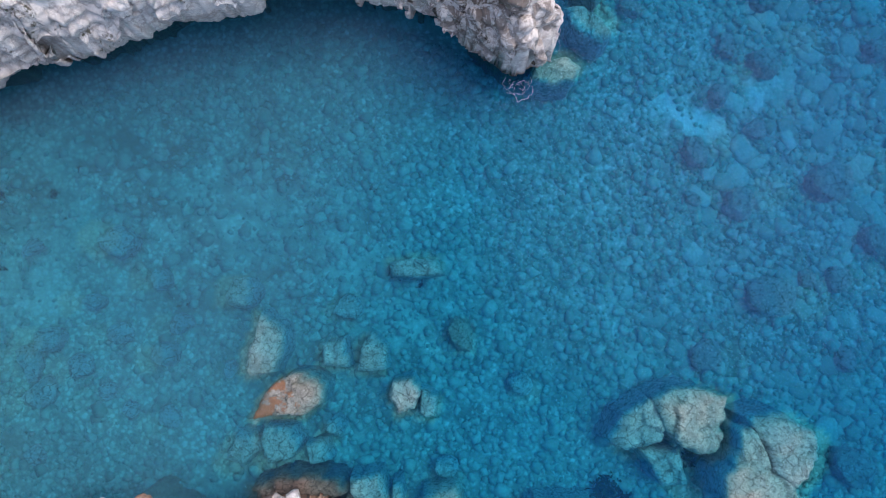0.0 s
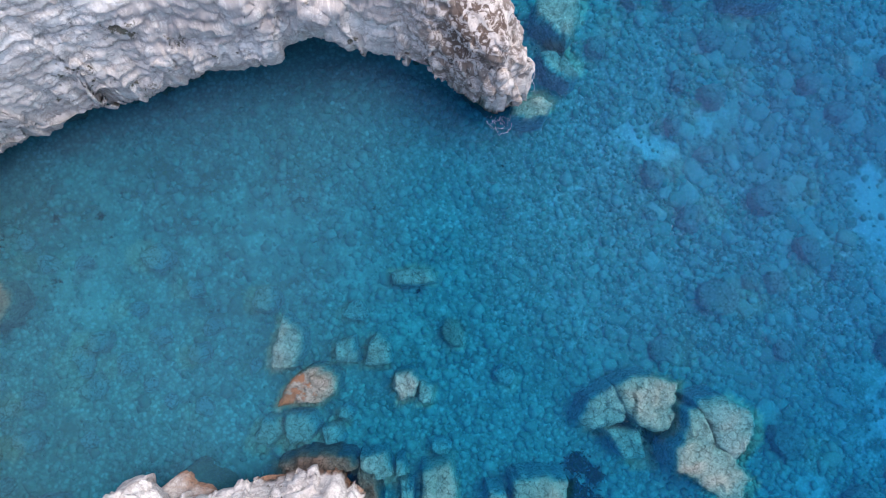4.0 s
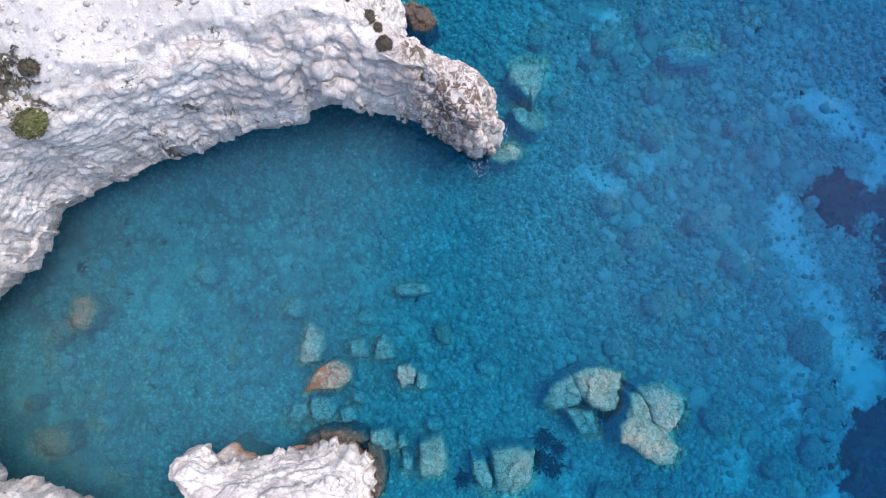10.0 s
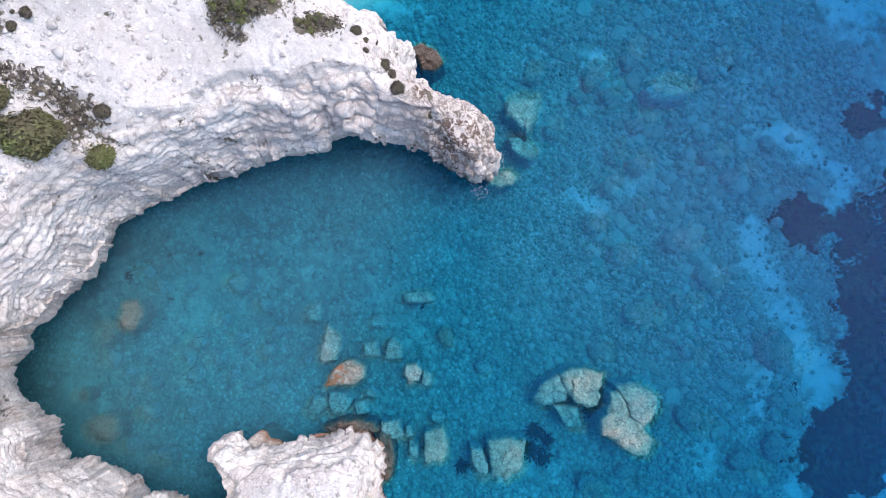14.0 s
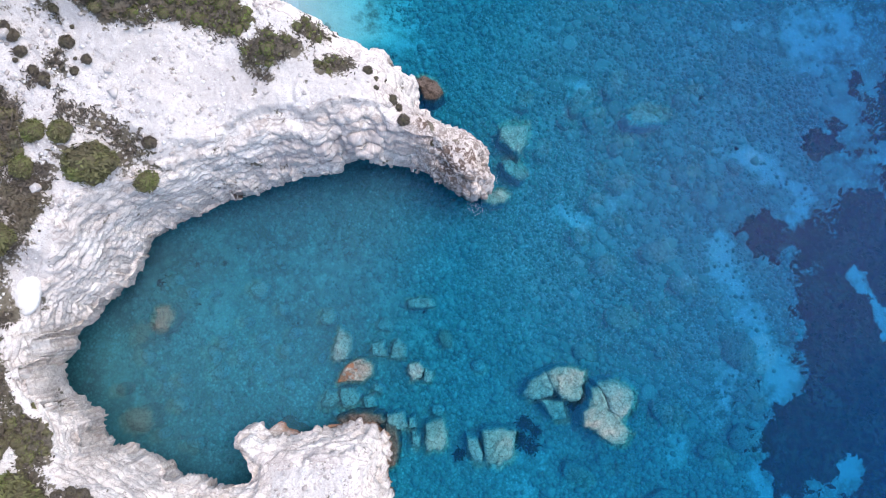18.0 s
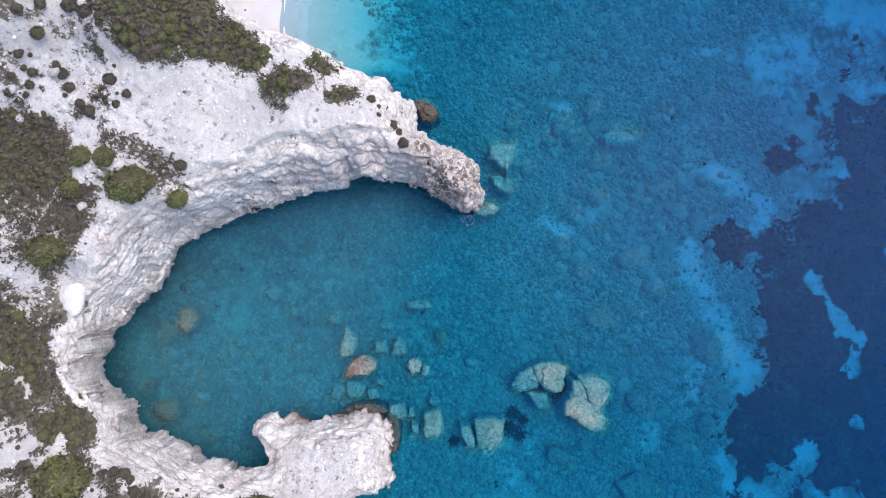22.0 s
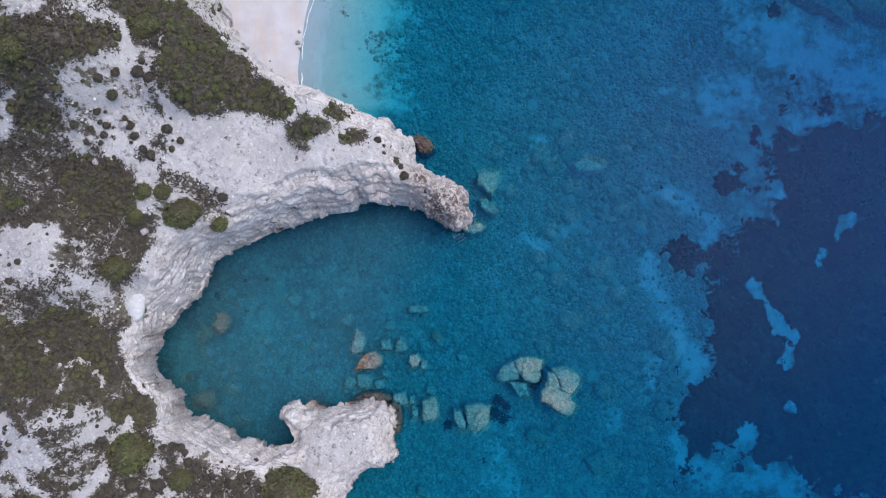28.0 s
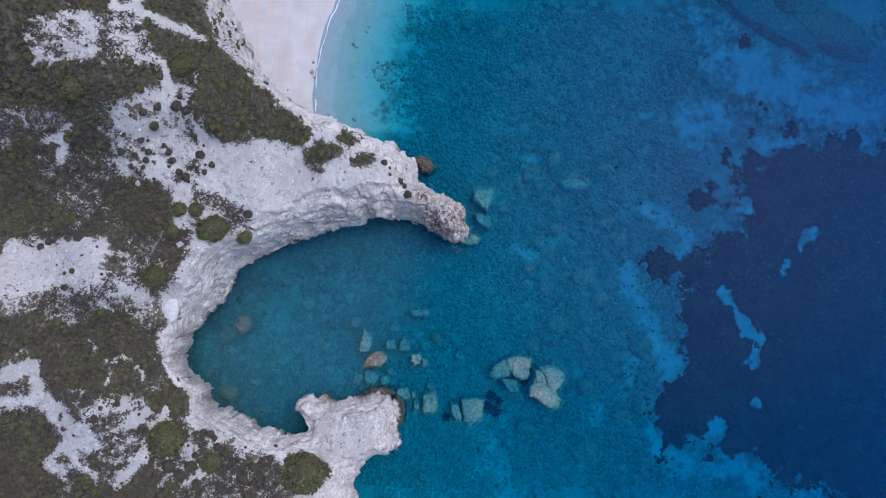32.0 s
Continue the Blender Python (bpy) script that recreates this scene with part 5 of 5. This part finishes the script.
for k, ((x, y, r), z) in enumerate(zip(PLACES, ground_at([p[0] for p in PLACES], [p[1] for p in PLACES]))):
    ob = new("limestone_block", stones[k % 5])
    ob.location, ob.scale, ob.rotation_euler = (x, y, z + 0.1 * r), (r, 0.8 * r, 0.8 * r), (0, 0, 1.7 * k)
    tagged(ob, "loose pale limestone block lying on the stony slope", "rock", "loose blocks on the slopes")


# ---- plants ----
def leaf_cards(centres, normals, size, rng, lift=0.35):
    """A bent leaf spray at each place: two quads, turned at random, leaning out."""
    n = len(centres)
    nrm = normals + rng.normal(scale=0.55, size=(n, 3))
    nrm /= np.linalg.norm(nrm, axis=1)[:, None]
    u = np.cross(nrm, rng.normal(size=(n, 3)))
    u /= np.linalg.norm(u, axis=1)[:, None]
    w = np.cross(nrm, u)
    s = (size * rng.uniform(0.55, 1.35, n))[:, None]
    a, b = u * s, w * s * 0.45
    up = nrm * s * lift
    v = np.stack([centres - a - b * 0.3, centres - b, centres + b, centres + a + up - b * 0.4, centres + a + up + b * 0.4, centres - a + b * 0.3], 1)
    i = np.arange(n)[:, None] * 6
    quads = np.concatenate([i + np.array([0, 1, 2, 5]), i + np.array([1, 3, 4, 2])])
    return v.reshape(-1, 3), quads


def dome_points(n, rng):
    p = rng.normal(size=(n, 3))
    p[:, 2] = np.abs(p[:, 2]) * 0.9 + 0.02
    return p / np.linalg.norm(p, axis=1)[:, None]


def crowns_mesh(crowns, per_area, size, rng, material):
    vs, fs, base = [], [], 0
    for cx, cy, cz, r, h in crowns:
        n = max(12, int(per_area * r * r * 3.5))
        p = dome_points(n, rng)
        shell = rng.uniform(0.80, 1.08, n)[:, None] * (1 + 0.18 * fbm(p[:, 0] + cx, p[:, 1] + cy, p[:, 2], 1.6, 2))[:, None]
        c = p * shell * (r, r, h) + (cx, cy, cz)
        v, q = leaf_cards(c, p, size, rng)
        vs.append(v)
        fs.append(q + base)
        base += len(v)
    return mesh("leaves", np.vstack(vs), np.vstack(fs), material, smooth=False)


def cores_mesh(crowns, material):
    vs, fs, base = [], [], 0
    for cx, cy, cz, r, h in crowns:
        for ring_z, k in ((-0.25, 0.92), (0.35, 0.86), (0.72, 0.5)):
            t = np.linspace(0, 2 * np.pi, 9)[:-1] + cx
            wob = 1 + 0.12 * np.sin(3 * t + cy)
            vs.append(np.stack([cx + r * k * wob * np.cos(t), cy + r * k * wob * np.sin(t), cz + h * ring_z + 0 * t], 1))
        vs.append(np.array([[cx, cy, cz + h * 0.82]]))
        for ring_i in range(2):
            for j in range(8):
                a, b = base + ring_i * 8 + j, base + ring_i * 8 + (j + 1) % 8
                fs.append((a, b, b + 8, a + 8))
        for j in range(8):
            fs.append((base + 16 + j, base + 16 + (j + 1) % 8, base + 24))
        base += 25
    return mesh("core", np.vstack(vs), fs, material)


def stem_mesh(height, spread, rng):
    """A short tapered trunk that forks into limbs."""
    vs, fs, base = [], [], 0
    limbs = [((0, 0, -0.25), (0, 0, height * 0.35), 0.09)]
    for k in range(5):
        t = 2 * math.pi * k / 5 + rng.uniform(-0.3, 0.3)
        limbs.append(((0, 0, height * 0.2), (spread * math.cos(t) * 0.6, spread * math.sin(t) * 0.6, height * 0.75), 0.05))
    for a, b, r in limbs:
        for end, rr in ((a, r), (b, r * 0.5)):
            for j in range(6):
                vs.append((end[0] + rr * math.cos(j * 1.047), end[1] + rr * math.sin(j * 1.047), end[2]))
        for j in range(6):
            fs.append((base + j, base + (j + 1) % 6, base + 6 + (j + 1) % 6, base + 6 + j))
        base += 12
    return mesh("stem", vs, fs, WOOD)


def thicket(outline, material, seed):
    """Many low crowns, close together, inside an outline with a ragged edge and bare gaps."""
    rng = np.random.default_rng(seed)
    p = np.array(outline, float)
    x, y = p.mean(0)
    size = p.max(0) - p.min(0) + 2
    cand = p.min(0) - 1 + rng.uniform(0, 1, (int(5 * size[0] * size[1]), 2)) * size
    cand = cand[(outline_field(cand[:, 0], cand[:, 1], outline, 3.0) + 0.25 * fbm(cand[:, 0], cand[:, 1], 0, 0.5, 3, 0.6, 49.0) > 0.5)]
    cand = cand[(cover_field(cand[:, 0], cand[:, 1]) > 0.5) & (land_depth(cand[:, 0], cand[:, 1]) > 0.5)]
    pts = np.zeros((0, 3))
    for c in cand:
        r = 0.22 + 0.5 * rng.uniform(0, 1) ** 2
        if len(pts) == 0 or ((pts[:, 0] - c[0]) ** 2 + (pts[:, 1] - c[1]) ** 2 > (0.55 * (r + pts[:, 2])) ** 2).all():
            pts = np.vstack([pts, (*c, r)])
    zs = ground_at(pts[:, 0], pts[:, 1])
    z0 = float(ground_at([x], [y])[0])
    tall = 0.7 + 0.5 * fbm(pts[:, 0], pts[:, 1], 0, 0.2, 3, 0.6, 52.0)
    crowns = [(q[0] - x, q[1] - y, z - z0, q[2], q[2] * rng.uniform(0.7, 1.4) * t) for q, z, t in zip(pts, zs, tall)]
    ob = new("thicket", None)
    ob.location = (x, y, z0)
    tagged(ob, "dense dark green maquis thicket on the pale slope", "thicket", "thickets on the slopes")
    tagged(part("foliage", crowns_mesh(crowns, 70, 0.11, rng, material), ob), kind="stuff")
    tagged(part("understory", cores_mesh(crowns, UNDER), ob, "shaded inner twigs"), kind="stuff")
    return ob


for k, outline in enumerate(MAQUIS):
    thicket(outline, FRESH if k in (1, 10, 11, 12) else LEAF, 200 + k)


def bush(radius, seed, material):
    rng = np.random.default_rng(seed)
    ob = new("bush", None)
    blobs = [(0, 0, radius * 0.25, radius * 0.8, radius * 0.8)]
    for k in range(5):
        t = k * 1.257 + rng.uniform(-0.3, 0.3)
        blobs.append((0.45 * radius * math.cos(t), 0.45 * radius * math.sin(t), radius * 0.12, radius * 0.55, radius * 0.6))
    part("foliage", crowns_mesh(blobs, 170 / radius ** 1.2, 0.06 * radius + 0.05, rng, material), ob)
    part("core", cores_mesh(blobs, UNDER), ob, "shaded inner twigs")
    part("trunk", stem_mesh(radius, radius, rng), ob)
    return ob


BUSHES = [(-36.0, -15.8, 2.7), (-30.1, -19.2, 1.55), (-18.0, -21.9, 3.5), (-30.6, 13.7, 2.3), (-38.4, 6.7, 1.9), (-33.5, 35.0, 1.7), (-34.8, 16.1, 1.1), (-32.4, 16.1, 1.1), (-27.3, 12.9, 1.3), (-35.9, 13.0, 1.1), (-47.3, 11.8, 0.7), (-48.5, 14.4, 0.6), (-43.3, 29.3, 1.4)]
BUSHES += [(-36.7, 26.8, 0.75), (-35.8, 29.1, 0.6), (-33.7, 29.5, 0.8), (-32.4, 29.0, 0.7), (-37.1, 28.0, 0.6), (-41.0, 23.3, 0.6), (-38.5, 24.9, 0.5), (-32.2, 26.2, 0.5), (-31.8, 23.8, 0.7), (-30.4, 22.5, 0.5), (-36.5, 24.6, 0.55), (-38.2, 23.7, 0.5), (-35.8, 22.9, 0.6), (-34.8, 21.4, 0.6), (-33.9, 20.6, 0.65), (-39.9, 25.1, 0.4), (-26.1, 16.0, 0.7), (-38.7, 22.6, 0.5), (-36.0, 24.0, 0.6), (-39.7, 23.1, 0.4)]
BUSHES += [(-22.8, -19.7, 0.6), (-32.7, -19.8, 0.9), (-28.4, -18.2, 0.7), (-27.9, -20.0, 0.8), (-24.9, -20.7, 0.7), (-26.4, -22.2, 0.8), (-32.1, -22.4, 0.8), (-29.3, -23.1, 0.7), (-24.0, -23.0, 0.6), (-34.1, -21.0, 0.8), (-35.6, -19.7, 0.9), (-25.5, -24.6, 0.7), (-29.3, -17.2, 0.6), (-30.5, -15.6, 0.7)]
BUSHES += [(-6.8, 24.8, 0.55), (-4.4, 22.1, 0.6), (-3.8, 21.4, 0.5), (-3.2, 20.1, 0.7), (-5.9, 22.9, 0.3), (-0.2, 18.5, 0.45), (-6.0, 24.0, 0.3), (-5.2, 24.2, 0.25), (-2.4, 21.6, 0.25)]
kinds = [bush(1.0, 301, LEAF), bush(1.0, 302, FRESH), bush(1.0, 303, HEATH), bush(2.0, 304, LEAF)]
names = ("rounded dark green shrub on white scree", "rounded fresh green shrub on the pale slope", "low dry brown shrub on white scree", "broad dark green shrub on the rocky slope")
for i, kind in enumerate(kinds):
    tagged(kind, names[i], "bush", "bushes on the slopes")
few = np.random.default_rng(55)
for cx, cy, rx, ry, n in ((-36, 24, 5, 6, 20), (-29, -20.5, 7, 4, 34), (-47, 8, 8, 4, 16), (-37, -19, 8, 4, 50), (-27, -21.5, 6, 3, 34), (-44, -12, 6, 3, 24), (-46, 16, 8, 6, 34), (-38, 10, 4, 3, 20), (-46, 36, 4, 4, 16), (-28, 36, 6, 6, 20), (-45, 22, 7, 5, 20)):
    for k in range(n):
        BUSHES.append((cx + few.uniform(-rx, rx), cy + few.uniform(-ry, ry), 0.12 + 0.4 * few.uniform(0, 1) ** 2))
heights = ground_at([b[0] for b in BUSHES], [b[1] for b in BUSHES])
spare = list(kinds)
for k, ((x, y, r), z) in enumerate(zip(BUSHES, heights)):
    i = 3 if r > 1.5 else 0 if r > 0.9 else 1 if k in (11, 12) else 2
    r = r / 2 if i == 3 else r
    m = Matrix.Translation((x, y, z)) @ Matrix.Rotation(0.0 if i == 3 else k * 2.4, 4, "Z")
    if kinds[i] in spare:
        spare.remove(kinds[i])
        ob = kinds[i]
        ob.matrix_basis = m
    else:
        ob = copy_thing(kinds[i], m)
    ob.scale = (r, r, r * 0.85) if i != 3 else (r * 1.15, r * 0.9, r * 0.8)
for ob in spare:
    ob.matrix_basis = Matrix.Translation((-46, 20, float(ground_at([-46], [20])[0])))


# ---- loose stones and low growth ----
CRAG_V, CRAG_F = rock_shape(1, 1, 1, 0.6, 8, 2)
STONE_V, STONE_F = rock_shape(1, 1, 1, 0.55, 3, 1)


def strewn(name, xs, ys, zs, radii, rng, material, flat=0.6, shape=None):
    ICO_V, ICO_F = shape or (STONE_V, STONE_F)
    n = len(xs)
    t = rng.uniform(0, 2 * np.pi, n)
    v = ICO_V[None] * np.stack([radii * rng.uniform(0.75, 1.3, n), radii * rng.uniform(0.75, 1.3, n), radii * flat], 1)[:, None, :]
    v = v * (1 + (0.16 if shape is None else 0.10) * rng.normal(size=(n, len(ICO_V), 1)))
    c, s = np.cos(t)[:, None], np.sin(t)[:, None]
    v = np.stack([v[..., 0] * c - v[..., 1] * s + xs[:, None], v[..., 0] * s + v[..., 1] * c + ys[:, None], v[..., 2] + zs[:, None]], -1)
    fc = (np.arange(n)[:, None, None] * len(ICO_V) + ICO_F[None]).reshape(-1, 3)
    return mesh(name, v.reshape(-1, 3), fc, material, smooth=False)


rng = np.random.default_rng(11)
n = 80000
xs, ys = rng.uniform(-38, 50, n), rng.uniform(-28, 58, n)
ok = (land_depth(xs, ys) < 0.8) & (shore_side(xs, ys) > 14 + 11 * fbm(xs, ys, 0, 0.2, 3)) & (meadow_field(xs, ys) < 0.4) & ((lines_field(xs, ys, SAND) < 0.4) | (rng.uniform(0, 1, n) < 0.15))
ok &= rng.uniform(0, 1, n) < 0.75 - 0.4 * step(-xs, 6, 16) * (ys < 12) + 0.5 * fbm(xs, ys, 0, 0.12, 3, 0.5, 91.0)
xs, ys = xs[ok], ys[ok]
radii = 0.09 + 0.21 * rng.uniform(0, 1, len(xs)) ** 2.4 + 0.18 * (rng.uniform(0, 1, len(xs)) < 0.04)
zs = seabed_height(xs, ys) + radii * 0.12
order = np.argsort((xs - 3) ** 2 + (ys - 2) ** 2)
near, rest = order[:300], order[300:]
stuff = part("cobbles", strewn("cobbles", xs[rest], ys[rest], zs[rest], radii[rest], rng, COBBLE), seabed, "rounded grey cobbles")
tagged(stuff, kind="stuff")
shapes = [strewn("cobble", np.zeros(1), np.zeros(1), np.zeros(1), np.ones(1), rng, COBBLE) for k in range(6)]
for j, i in enumerate(near):
    ob = part("cobble", shapes[j % 6], seabed)
    ob.location = (xs[i], ys[i], zs[i])
    ob.scale = (radii[i],) * 3
    ob.rotation_euler = (0, 0, j * 1.7)

n = 3200
xs, ys = rng.uniform(8, 52, n), rng.uniform(-28, 56, n)
ok = (meadow_field(xs, ys) < 0.4) & (lines_field(xs, ys, SAND) < 0.4) & (shore_side(xs, ys) > 20) & (fbm(xs, ys, 0, 0.11, 3, 0.5, 15.0) > -0.12) & (xs > 15 + 12 * fbm(xs, ys, 0, 0.09, 3, 0.5, 16.0))
xs, ys = xs[ok], ys[ok]
radii = 0.22 + 0.6 * rng.uniform(0, 1, len(xs)) ** 2.6
tagged(new("deep_rocks", strewn("deep_rocks", xs, ys, seabed_height(xs, ys) - 0.2 * radii, radii, rng, COBBLE, 0.55, (CRAG_V, CRAG_F))), "many rounded rocks scattered over the deeper seabed", "rocks", kind="stuff")

n = 3000
xs, ys = rng.uniform(-42, 7, n), rng.uniform(-32, 36, n)
ds = land_depth(xs, ys)
wide = blend(xs, ys, FOOT, 3, 1.0, 2.0)
ok = (ds > 0.15) & (ds < wide * 1.15) & (xs < 3.5)
ok &= rng.uniform(0, 1, n) < 0.15 + 0.8 * fbm(xs, ys, 0, 0.25, 3, 0.5, 27.0)
xs, ys = xs[ok], ys[ok]
radii = 0.08 + 0.28 * rng.uniform(0, 1, len(xs)) ** 2.5
radii = np.minimum(radii, 0.25 + 0.45 * ds[ok])
crags = part("crags", strewn("crags", xs, ys, ground_at(xs, ys) - radii * 0.3, radii, rng, CRAG, 0.6, (CRAG_V, CRAG_F)), land, "broken white and grey limestone blocks")
tagged(crags, kind="stuff")

n = 34000
xs, ys = rng.uniform(-56, 2, n), rng.uniform(-30, 42, n)
ds = land_depth(xs, ys)
ok = (ds > 2.0) & (cover_field(xs, ys) < 0.5) & (rng.uniform(0, 1, n) < 0.45 + 0.9 * fbm(xs, ys, 0, 0.15, 3, 0.5, 25.0))
xs, ys = xs[ok], ys[ok]
radii = 0.05 + 0.16 * rng.uniform(0, 1, len(xs)) ** 3 + 0.2 * (rng.uniform(0, 1, len(xs)) < 0.004)
tagged(new("scree", strewn("scree", xs, ys, ground_at(xs, ys) + radii * 0.1, radii, rng, SCREE)), "loose white limestone scree on the slopes", "scree", kind="stuff")

n = 70000
xs, ys = rng.uniform(-60, -8, n), rng.uniform(-34, 48, n)
ds = land_depth(xs, ys)
field = cover_field(xs, ys) + 0.42 * fbm(xs, ys, 0, 0.6, 5, 0.68, 35.0)
ok = (ds > 0.8) & (field > 0.45)
xs, ys = xs[ok], ys[ok]
centres = np.repeat(np.stack([xs, ys, ground_at(xs, ys) + 0.12], 1), 4, 0) + rng.normal(scale=(0.22, 0.22, 0.08), size=(4 * len(xs), 3))
v, q = leaf_cards(centres, np.tile((0.0, 0.0, 1.0), (len(centres), 1)), 0.17, rng)
tagged(new("heath", mesh("heath", v, q, HEATH, smooth=False)), "low dry brown-green heath among pale stones", "heath", kind="stuff")

# ---- seagrass ----
n = 26000
xs, ys = rng.uniform(38, 100, n), rng.uniform(-36, 44, n)
grow = meadow_field(xs, ys) * (1 - step(lines_field(xs, ys, SAND), 0.3, 0.6)) + 0.4 * fbm(xs, ys, 0, 0.35, 4, 0.6, 45.0)
xs, ys = xs[grow > 0.55], ys[grow > 0.55]
centres = np.stack([xs, ys, seabed_height(xs, ys) + 0.25], 1)
v, q = leaf_cards(centres, np.tile((0.0, 0.0, 1.0), (len(centres), 1)), 0.45, rng)
tagged(new("seagrass", mesh("seagrass", v, q, GRASS, smooth=False)), "dark seagrass meadow on the deeper seabed", "seagrass", kind="stuff")

# ---- weed on the sea floor beside the boulders ----
def weed_clump(x, y, r, seed):
    g = np.random.default_rng(seed)
    c = g.normal(scale=(r * 0.45, r * 0.45, 0.15), size=(int(160 * r), 3)) + (0, 0, 0.35)
    v, q = leaf_cards(c, np.tile((0.0, 0.0, 1.0), (len(c), 1)) + 0.0, 0.22, g)
    ob = new("seaweed", mesh("seaweed", v, q, GRASS, smooth=False))
    ob.location = (x, y, float(seabed_height(np.array([x]), np.array([y]))[0]))
    return tagged(ob, "dark bushy seaweed clump on the seabed", "seaweed", "seaweed by the boulders")


for k, (x, y, r) in enumerate(((10.8, -12.6, 0.9), (12.0, -13.4, 0.7), (10.4, -14.6, 1.1), (11.6, -15.4, 0.8), (3.0, -16.2, 0.7), (16.8, -10.4, 0.8))):
    weed_clump(x, y, r, 500 + k)

# ---- foam ----
def foam_lace(cx, cy, loops, label):
    """Thin wavering threads of foam lying on the water."""
    vs, fs, base = [], [], 0
    for k, (ox, oy, r, t0, t1) in enumerate(loops):
        t = np.linspace(t0, t1, 70)
        wob = r * (1 + 0.45 * fbm(np.cos(t) * 2 + k, np.sin(t) * 2, 0, 1.1, 4, 0.6))
        half = 0.003 + 0.012 * np.clip(fbm(t * 3, t * 0 + k, 0, 1.0, 3) + 0.2, 0, 1)
        for side in (-1, 1):
            vs.append(np.stack([cx + ox + (wob + side * half) * np.cos(t), cy + oy + (wob + side * half) * np.sin(t), 0 * t + 0.03 + 0.004 * k], 1))
        i = np.arange(69) + base
        fs.append(np.stack([i, i + 70, i + 71, i + 1], 1))
        base += 140
    return tagged(new("foam", mesh("foam", np.vstack(vs), np.vstack(fs), FOAM, smooth=False)), label, "foam", kind="stuff")


foam_lace(4.6, 13.0, [(0, 0, 0.85, 2.6, 6.9), (0.1, 0.1, 0.6, 3.4, 6.2), (-0.1, -0.3, 0.5, 0.2, 3.6), (0.3, 0.0, 0.3, 0.0, 5.0), (-0.3, 0.3, 0.35, 3.0, 6.5), (2.1, 3.4, 0.5, -1.6, 1.5), (2.2, 2.6, 0.4, -1.4, 1.2)], "lacy white foam at the headland's tip")
u = np.linspace(34.5, 90, 420)
sx = np.interp(u, WATERS_EDGE[:, 1], WATERS_EDGE[:, 0]) + 0.5 + 0.5 * fbm(u, 0 * u, 0, 0.25, 4)
half = 0.16 * np.clip(1.6 * fbm(u, 0 * u + 9, 0, 0.5, 4) + 0.35, 0, 1)
v = np.concatenate([np.stack([sx - half, u, 0 * u + 0.03], 1), np.stack([sx, u, 0 * u + 0.09], 1), np.stack([sx + half, u, 0 * u + 0.03], 1)])
i = np.arange(len(u) - 1)
i = i[half[:-1] > 0.01]
q = np.concatenate([np.stack([i + k, i + k + len(u), i + k + len(u) + 1, i + k + 1], 1) for k in (0, len(u))])
tagged(new("surf", mesh("surf", v, q, FOAM)), "thin white line of surf on the beach", "surf", kind="stuff")
